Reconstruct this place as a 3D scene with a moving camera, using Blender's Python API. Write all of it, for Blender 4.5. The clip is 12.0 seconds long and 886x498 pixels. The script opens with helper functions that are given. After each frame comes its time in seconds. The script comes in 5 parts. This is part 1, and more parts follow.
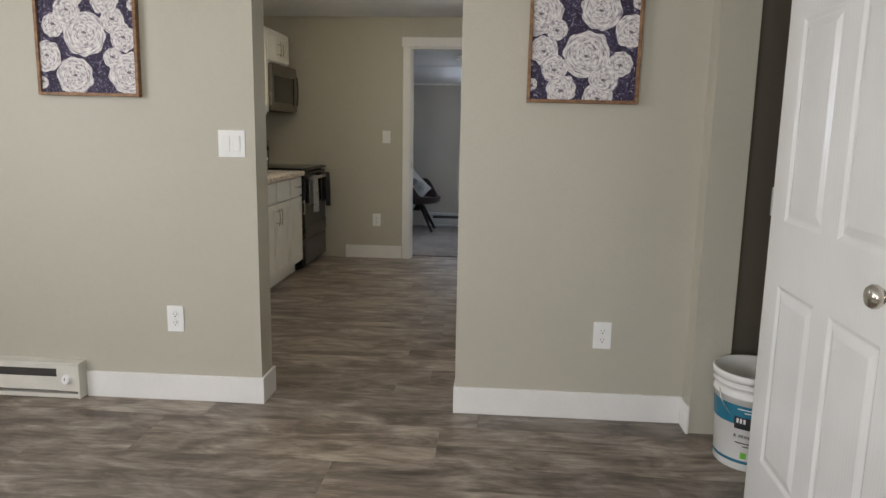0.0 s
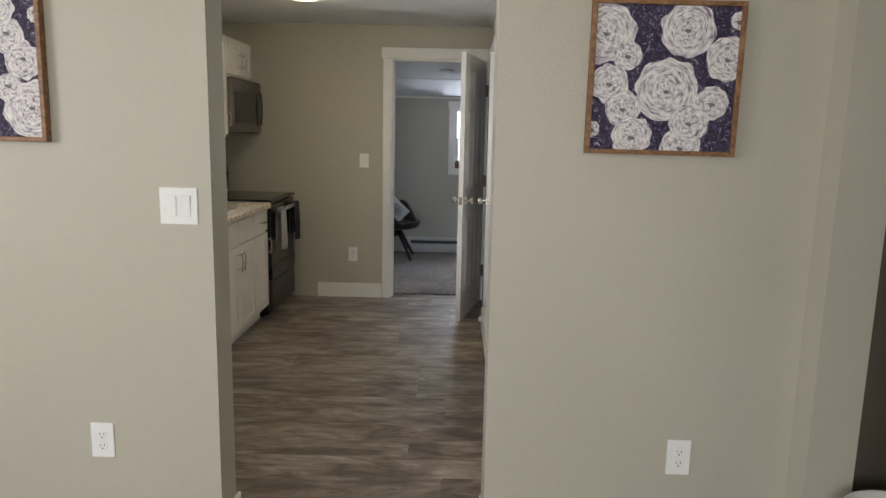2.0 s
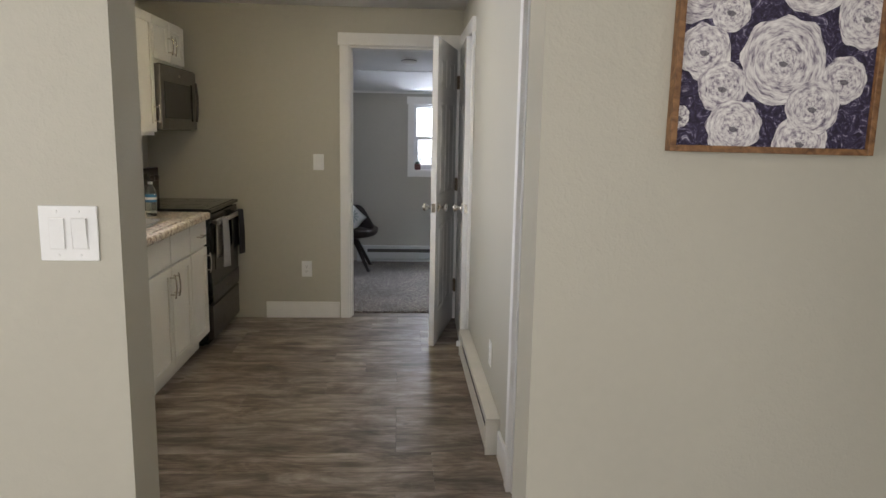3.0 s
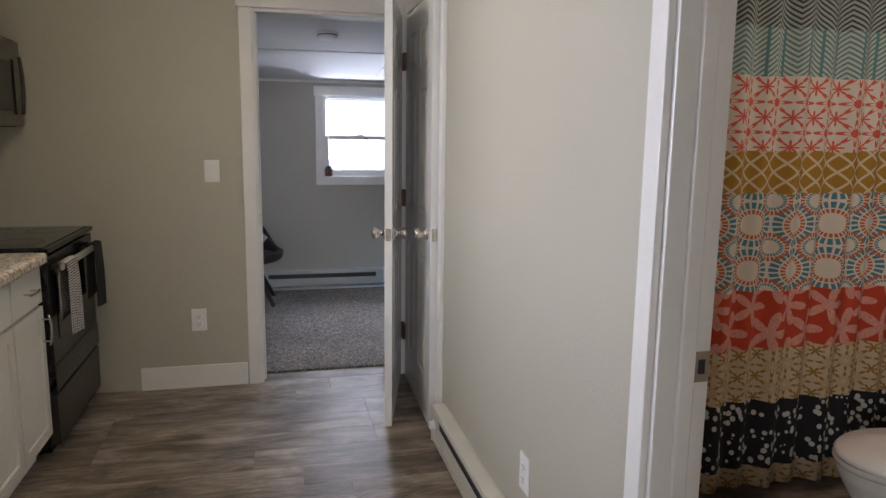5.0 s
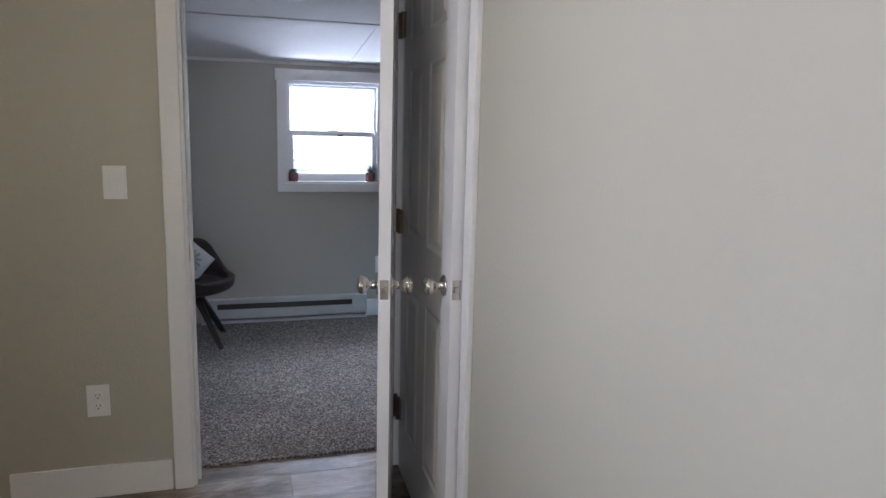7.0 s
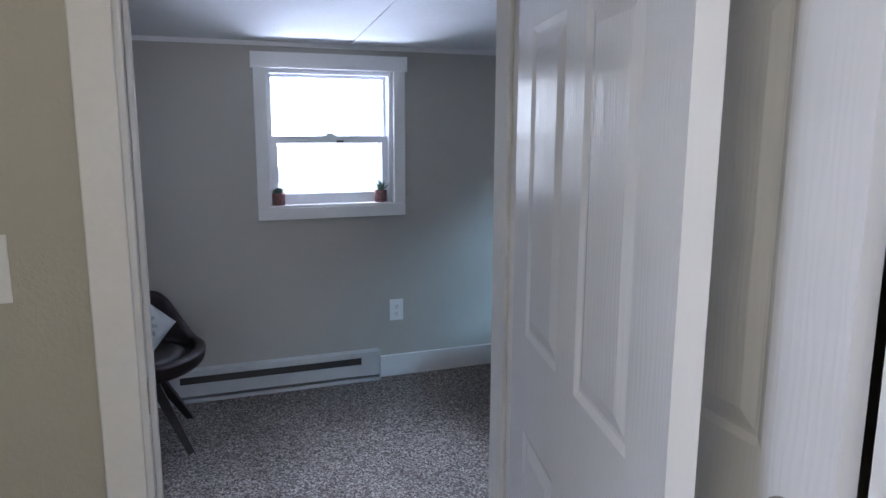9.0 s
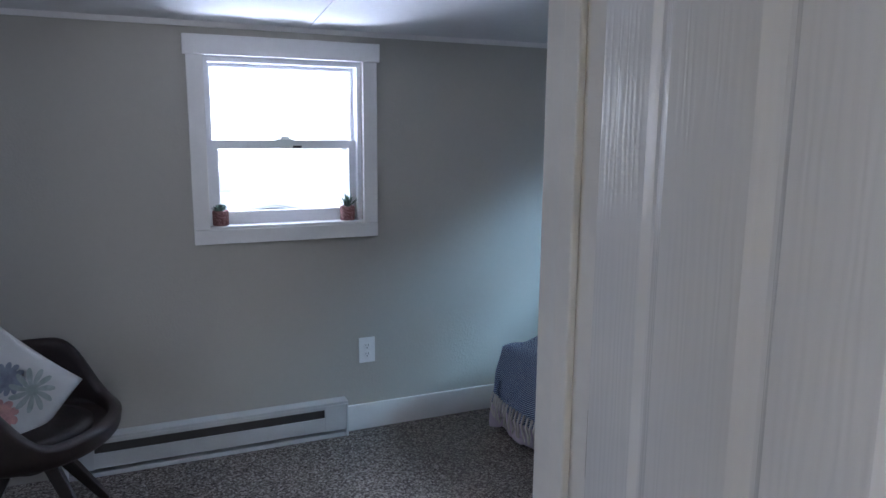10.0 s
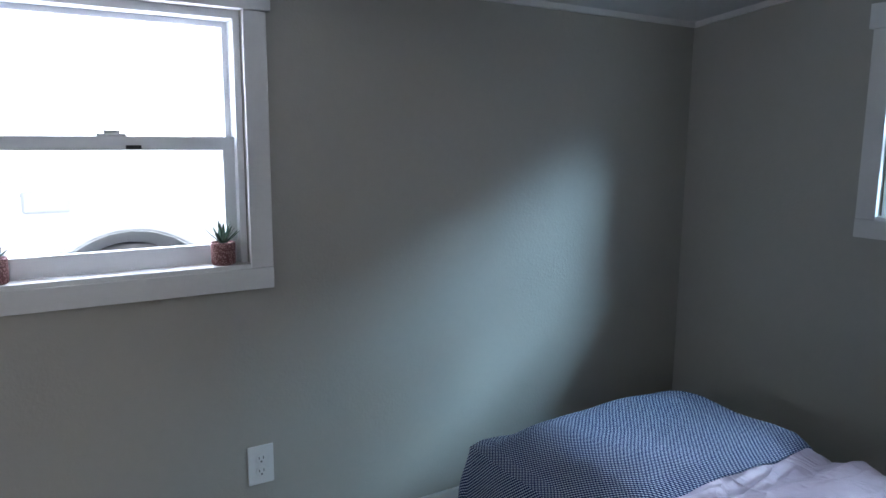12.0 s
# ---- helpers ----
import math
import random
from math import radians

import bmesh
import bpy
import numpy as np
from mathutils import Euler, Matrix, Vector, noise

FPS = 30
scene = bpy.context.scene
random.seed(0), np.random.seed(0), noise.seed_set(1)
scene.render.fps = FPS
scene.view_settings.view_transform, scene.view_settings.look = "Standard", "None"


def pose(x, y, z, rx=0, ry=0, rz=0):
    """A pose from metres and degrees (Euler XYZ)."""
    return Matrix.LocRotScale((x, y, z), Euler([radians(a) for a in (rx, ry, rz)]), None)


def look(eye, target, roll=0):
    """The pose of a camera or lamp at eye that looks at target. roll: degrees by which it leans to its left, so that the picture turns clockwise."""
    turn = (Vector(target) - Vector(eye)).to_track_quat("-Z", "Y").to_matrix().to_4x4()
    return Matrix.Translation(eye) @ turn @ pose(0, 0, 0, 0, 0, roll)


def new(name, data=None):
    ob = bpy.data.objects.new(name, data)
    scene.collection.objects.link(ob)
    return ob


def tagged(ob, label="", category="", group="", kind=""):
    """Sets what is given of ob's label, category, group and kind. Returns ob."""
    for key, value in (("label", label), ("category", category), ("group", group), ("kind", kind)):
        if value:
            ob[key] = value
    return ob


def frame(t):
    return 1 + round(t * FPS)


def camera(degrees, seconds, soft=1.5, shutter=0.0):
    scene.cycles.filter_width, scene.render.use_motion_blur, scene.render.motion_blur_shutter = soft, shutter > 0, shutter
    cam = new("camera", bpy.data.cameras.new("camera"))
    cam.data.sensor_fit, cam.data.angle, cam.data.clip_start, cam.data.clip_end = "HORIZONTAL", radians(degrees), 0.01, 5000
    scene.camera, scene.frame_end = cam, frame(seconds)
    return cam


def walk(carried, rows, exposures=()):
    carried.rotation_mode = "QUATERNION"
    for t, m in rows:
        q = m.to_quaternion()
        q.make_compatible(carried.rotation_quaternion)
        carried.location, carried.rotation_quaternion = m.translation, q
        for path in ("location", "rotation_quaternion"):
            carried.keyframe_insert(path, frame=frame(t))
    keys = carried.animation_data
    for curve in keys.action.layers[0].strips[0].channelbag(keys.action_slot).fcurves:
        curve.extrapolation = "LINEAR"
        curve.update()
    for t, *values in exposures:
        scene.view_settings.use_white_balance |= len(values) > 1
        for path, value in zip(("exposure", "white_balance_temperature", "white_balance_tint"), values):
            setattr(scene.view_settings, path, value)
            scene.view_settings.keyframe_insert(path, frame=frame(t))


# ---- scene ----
cam = camera(64.9, 12.0)
PATH = [
    (0, (0.007, -0.235, 1.274), (-0.138, 1.731, 0.934), 1.0),
    (0.5, (0.06, -0.046, 1.388), (-0.128, 1.919, 1.069), 1.0),
    (1, (0.049, 0.064, 1.427), (-0.173, 2.026, 1.108), 1.3),
    (1.5, (-0.112, 0.288, 1.449), (-0.317, 2.25, 1.119), 1.7),
    (2, (-0.266, 0.575, 1.446), (-0.301, 2.546, 1.113), 1.2),
    (2.5, (-0.35, 0.95, 1.448), (-0.269, 2.919, 1.108), 1.1),
    (3, (-0.452, 1.264, 1.419), (-0.327, 3.233, 1.09), 1.1),
    (3.5, (-0.586, 1.534, 1.436), (-0.387, 3.496, 1.108), 1.1),
    (3.7, (-0.638, 1.674, 1.439), (-0.353, 3.626, 1.115), 1.1),
    (5.3, (-0.742, 2.817, 1.389), (-0.247, 4.726, 1.059), 0.8),
    (5.5, (-0.732, 2.938, 1.401), (-0.21, 4.838, 1.063), 0.8),
    (6, (-0.656, 3.24, 1.423), (-0.1, 5.13, 1.08), 0.7),
    (6.5, (-0.591, 3.493, 1.419), (-0.027, 5.384, 1.094), 1.0),
    (7, (-0.63, 3.811, 1.395), (-0.074, 5.704, 1.061), 1.4),
    (7.5, (-0.7, 4.129, 1.375), (-0.115, 6.013, 1.047), 1.2),
    (7.6, (-0.709, 4.197, 1.373), (-0.117, 6.079, 1.044), 1.3),
    (7.7, (-0.726, 4.275, 1.375), (-0.115, 6.15, 1.041), 1.3),
    (9.3, (-0.735, 5.348, 1.433), (-0.018, 7.182, 1.085), 0.3),
    (9.5, (-0.698, 5.468, 1.422), (0.048, 7.291, 1.075), 0.5),
    (10, (-0.56, 5.825, 1.426), (0.223, 7.635, 1.088), 0.5),
    (10.5, (-0.544, 6.155, 1.424), (0.298, 7.936, 1.08), 0.7),
    (11, (-0.487, 6.45, 1.423), (0.459, 8.182, 1.094), 0.6),
    (11.3, (-0.417, 6.568, 1.393), (0.584, 8.266, 1.056), 0.3),
    (11.5, (-0.349, 6.693, 1.381), (0.668, 8.381, 1.041), 0.4),
    (12, (-0.204, 6.901, 1.378), (0.833, 8.581, 1.061), 0.4),
]
EXPOSURES = [(0, 0.06, 6250, 12), (3.5, 0.16, 6350, 14), (5.5, 0.15, 6100, 18), (7.5, 0.02, 5750, 17), (9.5, 0.2, 5550, 17), (12, 0.13, 5950, 14)]
walk(cam, [(t, look(eye, target, roll)) for t, eye, target, roll in PATH], EXPOSURES)

# ---- world, sun and daylight ----
world = bpy.data.worlds.new("sky")
scene.world = world
world.use_nodes = True
wn = world.node_tree.nodes
sky = wn.new("ShaderNodeTexSky")
sky.sky_type, sky.sun_disc, sky.sun_elevation, sky.sun_rotation = "NISHITA", False, radians(54), radians(168)
world.node_tree.links.new(sky.outputs[0], wn["Background"].inputs[0])
wn["Background"].inputs[1].default_value = 0.14
sun = new("sun", bpy.data.lights.new("sun", "SUN"))
sun.data.energy, sun.data.angle, sun.data.color = 2.4, radians(0.5), (1.0, 0.95, 0.88)
sun.matrix_world = look((1.5, -7, 10), (0, 0, 0))


def area_lamp(name, eye, target, w, h, power, colour):
    """An area lamp that stands in for window sky, yard bounce or bathroom light."""
    ob = new(name, bpy.data.lights.new(name, "AREA"))
    ob.data.shape, ob.data.size, ob.data.size_y = "RECTANGLE", w, h
    ob.data.energy, ob.data.color = power, colour
    ob.matrix_world = look(eye, target)
    return ob


DAY = (0.80, 0.86, 1.0)
area_lamp("living_window_light", (-3.35, 0.6, 1.55), (0, 1.2, 0.9), 1.5, 1.2, 45, (1.0, 0.97, 0.93))
area_lamp("entry_window_light", (-0.9, -1.98, 1.5), (-0.5, 2, 0.9), 1.5, 1.2, 54, (1.0, 0.97, 0.93))
area_lamp("kitchen_window_light", (-3.25, 4.72, 1.5), (0, 4.72, 1.25), 0.9, 0.8, 72, (0.85, 0.89, 1.0))
area_lamp("bedroom_window_light", (0.03, 9.75, 2.2), (0.0, 8.7, 1.25), 1.0, 0.7, 105, DAY)
# added lamp under the sill, standing in for light off the bright yard
area_lamp("yard_bounce_light", (0.03, 9.75, 0.5), (0.03, 8.95, 1.4), 1.0, 0.5, 65, DAY)
area_lamp("side_window_light", (4.0, 5.6, 2.84), (0.0, 5.6, 0.9), 2.3, 0.8, 590, (0.50, 0.80, 1.0))
area_lamp("east_sky_light", (3.5, 7.75, 2.35), (2.0, 7.7, 1.2), 0.8, 0.6, 100, (0.66, 0.82, 1.0))
area_lamp("bedroom_west_light", (-2.92, 7.8, 1.45), (0, 7.9, 0.9), 0.7, 0.7, 7, DAY)
# unseen warm source without a fixture, added for the bathroom
area_lamp("bath_light", (1.2, 3.6, 2.2), (1.0, 4.4, 0.6), 0.3, 0.3, 6, (1.0, 0.84, 0.68))


# ---- material helpers ----
class Nodes:
    """A small wrapper to write node trees shortly."""

    def __init__(self, name):
        self.m = bpy.data.materials.new(name)
        self.m.use_nodes = True
        self.t = self.m.node_tree
        self.bsdf = self.t.nodes["Principled BSDF"]
        self.co = self.add("ShaderNodeTexCoord").outputs["Object"]

    def add(self, kind):
        return self.t.nodes.new(kind)

    def put(self, socket, v):
        if isinstance(v, bpy.types.NodeSocket):
            self.t.links.new(v, socket)
        else:
            socket.default_value = v

    def math(self, op, a, b=0.0, c=0.0):
        n = self.add("ShaderNodeMath")
        n.operation = op
        for s, v in zip(n.inputs, (a, b, c)):
            self.put(s, v)
        return n.outputs[0]

    def mapped(self, scale=(1, 1, 1), loc=None, co=None):
        n = self.add("ShaderNodeMapping")
        self.put(n.inputs["Vector"], co or self.co)
        n.inputs["Scale"].default_value = scale
        if loc is not None:
            self.put(n.inputs["Location"], loc)
        return n.outputs[0]

    def noise(self, scale, detail=3.0, co=None, rough=0.5, dist=0.0):
        n = self.add("ShaderNodeTexNoise")
        self.put(n.inputs["Vector"], co or self.co)
        n.inputs["Scale"].default_value, n.inputs["Detail"].default_value = scale, detail
        n.inputs["Roughness"].default_value, n.inputs["Distortion"].default_value = rough, dist
        return n.outputs[0]

    def ramp(self, f, *stops):
        n = self.add("ShaderNodeValToRGB")
        e = n.color_ramp.elements
        while len(e) < len(stops):
            e.new(0.5)
        for el, (p, c) in zip(e, stops):
            el.position = p
            el.color = (*c, 1) if len(c) == 3 else c
        self.put(n.inputs[0], f)
        return n.outputs[0]

    def mix(self, f, a, b, blend="MIX"):
        n = self.add("ShaderNodeMix")
        n.data_type, n.blend_type = "RGBA", blend
        self.put(n.inputs[0], f)
        for s, v in ((n.inputs[6], a), (n.inputs[7], b)):
            self.put(s, (*v, 1) if isinstance(v, tuple) and len(v) == 3 else v)
        return n.outputs[2]

    def xyz(self, co=None):
        n = self.add("ShaderNodeSeparateXYZ")
        self.put(n.inputs[0], co or self.co)
        return n.outputs

    def random(self):
        return self.add("ShaderNodeObjectInfo").outputs["Random"]

    def bump(self, h, strength, distance):
        n = self.add("ShaderNodeBump")
        self.put(n.inputs["Height"], h)
        n.inputs["Strength"].default_value, n.inputs["Distance"].default_value = strength, distance
        self.put(self.bsdf.inputs["Normal"], n.outputs[0])

    def done(self, colour, rough=0.5, metal=0.0):
        self.put(self.bsdf.inputs["Base Color"], (*colour, 1) if isinstance(colour, tuple) and len(colour) == 3 else colour)
        self.put(self.bsdf.inputs["Roughness"], rough)
        self.put(self.bsdf.inputs["Metallic"], metal)
        return self.m


def plain(name, colour, rough=0.5, metal=0.0, vary=0.06, scale=6.0, bump=0.0, bscale=80.0, bdist=0.001):
    """A surface of one colour with soft blotches, fine grain and some relief."""
    n = Nodes(name)
    lo, hi = tuple(c * (1 - vary) for c in colour), tuple(min(1, c * (1 + vary)) for c in colour)
    f = n.math("ADD", n.math("MULTIPLY", n.noise(scale, 4), 0.7), n.math("MULTIPLY", n.noise(scale * 14, 2), 0.3))
    col = n.ramp(f, (0.35, lo), (0.65, hi))
    r = n.math("ADD", n.math("MULTIPLY", n.noise(scale * 3, 3), 0.16), rough - 0.08)
    if bump:
        n.bump(n.noise(bscale, 3), bump, bdist)
    return n.done(col, r, metal)


def wall_paint(name, colour):
    """Greige eggshell paint over an orange-peel texture, with roller marks."""
    n = Nodes(name)
    big = n.noise(1.1, 3)
    fine = n.noise(38, 2)
    col = n.ramp(n.math("ADD", n.math("MULTIPLY", big, 0.7), n.math("MULTIPLY", fine, 0.3)), (0.3, tuple(c * 0.955 for c in colour)), (0.7, tuple(c * 1.04 for c in colour)))
    patch = n.ramp(n.noise(2.3, 2), (0.42, (0.15, 0.15, 0.15)), (0.62, (1, 1, 1)))
    peel = n.math("MULTIPLY", n.ramp(n.noise(95, 2, rough=0.6), (0.42, (0, 0, 0)), (0.68, (1, 1, 1))), patch)
    n.bump(n.math("ADD", peel, n.math("MULTIPLY", n.noise(320, 1), 0.2)), 0.32, 0.0014)
    return n.done(col, n.math("ADD", n.math("MULTIPLY", fine, 0.14), 0.42))


GREIGE = wall_paint("greige_wall_paint", (0.468, 0.446, 0.366))
COOL = wall_paint("bedroom_wall_paint", (0.445, 0.425, 0.372))
CEIL = plain("ceiling_white", (0.74, 0.74, 0.72), 0.8, 0, 0.04, 2.5, 0.25, 60)
TRIM = plain("trim_white", (0.78, 0.77, 0.74), 0.38, 0, 0.035, 5, 0.06, 30)
PLASTIC = plain("white_plastic", (0.82, 0.82, 0.80), 0.33, 0, 0.02, 20)
SLOT = plain("dark_slot", (0.03, 0.03, 0.03), 0.7)
HEATER = plain("heater_enamel", (0.66, 0.64, 0.57), 0.42, 0, 0.05, 8)
HEATER_GREY = plain("heater_enamel_grey", (0.55, 0.56, 0.55), 0.42, 0, 0.05, 8)
FINS = plain("heater_fins", (0.09, 0.085, 0.08), 0.5, 0.6)
SLATE = plain("dark_stainless", (0.105, 0.095, 0.086), 0.32, 1.0, 0.08, 12, 0.05, 200)
STEEL = plain("brushed_steel", (0.52, 0.50, 0.47), 0.3, 1.0, 0.08, 12, 0.05, 200)
NICKEL = plain("satin_nickel", (0.62, 0.58, 0.52), 0.24, 1.0, 0.05, 30)
BRONZE = plain("hinge_bronze", (0.16, 0.12, 0.085), 0.38, 0.9, 0.15, 60)
BLACK = plain("black_enamel", (0.014, 0.014, 0.015), 0.22, 0, 0.2, 20)
BLACK_GLASS = plain("black_glass", (0.008, 0.008, 0.009), 0.08, 0, 0.1, 20)
CAB = plain("cabinet_white", (0.74, 0.72, 0.66), 0.4, 0, 0.035, 5, 0.05, 40)
SASH = plain("vinyl_sash", (0.78, 0.79, 0.80), 0.35, 0, 0.03, 8)
LEATHER = plain("dark_brown_leather", (0.020, 0.011, 0.009), 0.48, 0, 0.3, 18, 0.25, 260)
DARKWOOD = plain("dark_stained_wood", (0.022, 0.014, 0.012), 0.4, 0, 0.3, 20, 0.1, 90)


def door_paint():
    """White moulded door skin with an embossed wood grain."""
    n = Nodes("moulded_door_white")
    g = n.add("ShaderNodeTexWave")
    g.wave_type, g.bands_direction = "BANDS", "X"
    n.put(g.inputs["Vector"], n.mapped((1, 1, 0.13)))
    for k, v in (("Scale", 26.0), ("Distortion", 9.0), ("Detail", 2.0), ("Detail Scale", 1.4)):
        g.inputs[k].default_value = v
    n.bump(n.math("ADD", g.outputs["Fac"], n.math("MULTIPLY", n.noise(240, 2, n.mapped((1, 1, 0.06))), 0.5)), 0.2, 0.0010)
    return n.done(n.ramp(n.noise(3, 3), (0.35, (0.74, 0.735, 0.715)), (0.65, (0.80, 0.795, 0.775))), 0.22)


DOOR = door_paint()


def vinyl_plank():
    """Grey-brown washed oak print; the grain runs along x and each plank has its own shift and tone."""
    n = Nodes("vinyl_plank")
    rnd = n.random()
    comb = n.add("ShaderNodeCombineXYZ")
    n.put(comb.inputs[0], n.math("MULTIPLY", rnd, 37.0))
    n.put(comb.inputs[1], n.math("MULTIPLY", rnd, 91.0))
    shift = comb.outputs[0]
    cloud = n.noise(2.6, 4, n.mapped((1.1, 3.0, 1), shift), 0.66, 0.6)
    grain = n.noise(9, 5, n.mapped((0.5, 5, 1), shift), 0.65, 0.8)
    fine = n.noise(40, 3, n.mapped((0.35, 6, 1), shift), 0.7)
    f = n.math("ADD", n.math("ADD", n.math("MULTIPLY", cloud, 0.60), n.math("MULTIPLY", grain, 0.25)), n.math("MULTIPLY", fine, 0.15))
    col = n.ramp(f, (0.36, (0.046, 0.033, 0.025)), (0.45, (0.140, 0.110, 0.086)), (0.53, (0.265, 0.222, 0.182)), (0.65, (0.52, 0.46, 0.395)))
    tone = n.ramp(rnd, (0.0, (0.80, 0.80, 0.81)), (1.0, (1.1, 1.08, 1.05)))
    knot = n.ramp(n.noise(5.5, 2, n.mapped((1.0, 2.2, 1), shift), 0.5, 1.0), (0.70, (1, 1, 1)), (0.78, (0.45, 0.42, 0.40)))
    n.bump(fine, 0.12, 0.0008)
    return n.done(n.mix(1.0, n.mix(1.0, col, tone, "MULTIPLY"), knot, "MULTIPLY"), n.math("ADD", n.math("MULTIPLY", grain, 0.25), 0.27))


PLANK = vinyl_plank()


def carpet():
    n = Nodes("speckled_carpet")
    v = n.add("ShaderNodeTexVoronoi")
    n.put(v.inputs["Vector"], n.co)
    v.inputs["Scale"].default_value = 155
    speck = n.xyz(v.outputs["Color"])[0]
    f = n.math("ADD", n.math("MULTIPLY", speck, 0.62), n.math("MULTIPLY", n.noise(85, 3), 0.38))
    col = n.ramp(f, (0.22, (0.050, 0.038, 0.030)), (0.45, (0.138, 0.114, 0.094)), (0.60, (0.215, 0.184, 0.157)), (0.82, (0.42, 0.375, 0.33)))
    blot = n.ramp(n.noise(3.5, 3), (0.35, (0.86, 0.86, 0.86)), (0.65, (1.05, 1.05, 1.05)))
    n.bump(n.math("ADD", v.outputs["Distance"], n.noise(120, 3)), 0.8, 0.004)
    return n.done(n.mix(1.0, col, blot, "MULTIPLY"), 0.95)


CARPET = carpet()


def speckled_counter():
    n = Nodes("speckled_laminate")
    v = n.add("ShaderNodeTexVoronoi")
    n.put(v.inputs["Vector"], n.co)
    v.inputs["Scale"].default_value = 70
    f = n.xyz(v.outputs["Color"])[0]
    g = n.math("ADD", n.math("MULTIPLY", f, 0.6), n.math("MULTIPLY", n.noise(28, 4), 0.4))
    return n.done(n.ramp(g, (0.2, (0.12, 0.07, 0.045)), (0.4, (0.42, 0.33, 0.24)), (0.6, (0.60, 0.52, 0.42)), (0.8, (0.74, 0.69, 0.60))), 0.3)


COUNTER = speckled_counter()


def oak_frame():
    n = Nodes("brown_frame_wood")
    g = n.noise(30, 4, n.mapped((1, 1, 1)), 0.6, 1.5)
    return n.done(n.ramp(g, (0.3, (0.11, 0.05, 0.02)), (0.55, (0.25, 0.125, 0.05)), (0.75, (0.34, 0.19, 0.085))), 0.5)


OAK = oak_frame()


def canvas_ground():
    n = Nodes("indigo_brushed_ground")
    s = n.noise(34, 4, n.mapped((1, 1, 1)), 0.65, 3.0)
    n.bump(s, 0.3, 0.001)
    return n.done(n.ramp(s, (0.40, (0.016, 0.011, 0.028)), (0.56, (0.048, 0.036, 0.080)), (0.64, (0.20, 0.18, 0.26)), (0.74, (0.60, 0.58, 0.60))), 0.75)


def rose_paint():
    """Arcs of creamy and lavender-grey brush strokes round the middle of each bloom."""
    n = Nodes("cream_rose_strokes")
    x, _, z = n.xyz()
    r = n.math("SQRT", n.math("ADD", n.math("MULTIPLY", x, x), n.math("MULTIPLY", z, z)))
    a = n.math("ARCTAN2", z, x)
    wob = n.noise(30, 2)
    def arcs(along, across, shift):
        c = n.add("ShaderNodeCombineXYZ")
        n.put(c.inputs[0], n.math("MULTIPLY", n.math("SINE", a), along))
        n.put(c.inputs[1], n.math("MULTIPLY", n.math("COSINE", a), along))
        n.put(c.inputs[2], n.math("ADD", n.math("MULTIPLY", n.math("ADD", r, n.math("MULTIPLY", wob, 0.012)), across), n.math("MULTIPLY", n.random(), shift)))
        return n.noise(1.0, 3, c.outputs[0], 0.6)
    f = n.math("ADD", n.math("MULTIPLY", arcs(2.2, 130.0, 40.0), 0.65), n.math("MULTIPLY", arcs(4.0, 300.0, 90.0), 0.35))
    heart = n.math("MULTIPLY", n.math("LESS_THAN", r, 0.011), n.math("GREATER_THAN", wob, 0.5))
    n.bump(f, 0.3, 0.001)
    col = n.ramp(f, (0.34, (0.09, 0.07, 0.11)), (0.43, (0.36, 0.32, 0.36)), (0.51, (0.63, 0.60, 0.59)), (0.64, (0.84, 0.82, 0.79)))
    return n.done(n.mix(n.math("MULTIPLY", heart, 0.8), col, (0.05, 0.04, 0.06)), 0.75)


GROUND_PAINT, ROSE = canvas_ground(), rose_paint()


def glass_mat():
    n = Nodes("window_glass")
    n.bsdf.inputs["Transmission Weight"].default_value = 1.0
    n.bsdf.inputs["IOR"].default_value = 1.1
    return n.done((0.97, 0.99, 0.99), 0.0)


GLASS = glass_mat()


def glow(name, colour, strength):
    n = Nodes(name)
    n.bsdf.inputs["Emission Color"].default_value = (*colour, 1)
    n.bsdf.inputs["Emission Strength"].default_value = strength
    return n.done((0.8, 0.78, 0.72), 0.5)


# ---- mesh helpers ----
def box(bm, x0, x1, y0, y1, z0, z1, bevel=0.0):
    """Adds a box; bevel rounds its edges."""
    made = bmesh.ops.create_cube(bm, size=1.0, matrix=Matrix.Translation(((x0 + x1) / 2, (y0 + y1) / 2, (z0 + z1) / 2)) @ Matrix.Diagonal((x1 - x0, y1 - y0, z1 - z0, 1)))
    if bevel:
        edges = list({e for v in made["verts"] for e in v.link_edges})
        bmesh.ops.bevel(bm, geom=edges, offset=bevel, segments=2, affect="EDGES", profile=0.5)
    return bm


def boxes(*rows, bevel=0.0):
    bm = bmesh.new()
    for row in rows:
        box(bm, *row, bevel=bevel)
    return bm


def lathe(profile, steps=28, m=Matrix()):
    """A turned body about z from (radius, height) pairs."""
    bm = bmesh.new()
    rings = []
    for r, z in profile:
        if r < 1e-5:
            rings.append([bm.verts.new(m @ Vector((0, 0, z)))])
        else:
            rings.append([bm.verts.new(m @ Vector((r * math.cos(2 * math.pi * k / steps), r * math.sin(2 * math.pi * k / steps), z))) for k in range(steps)])
    for a, b in zip(rings, rings[1:]):
        for k in range(steps):
            q = [a[k % len(a)], a[(k + 1) % len(a)], b[(k + 1) % len(b)], b[k % len(b)]]
            q = list(dict.fromkeys(q))
            if len(q) > 2:
                bm.faces.new(q)
    bmesh.ops.recalc_face_normals(bm, faces=bm.faces)
    return bm


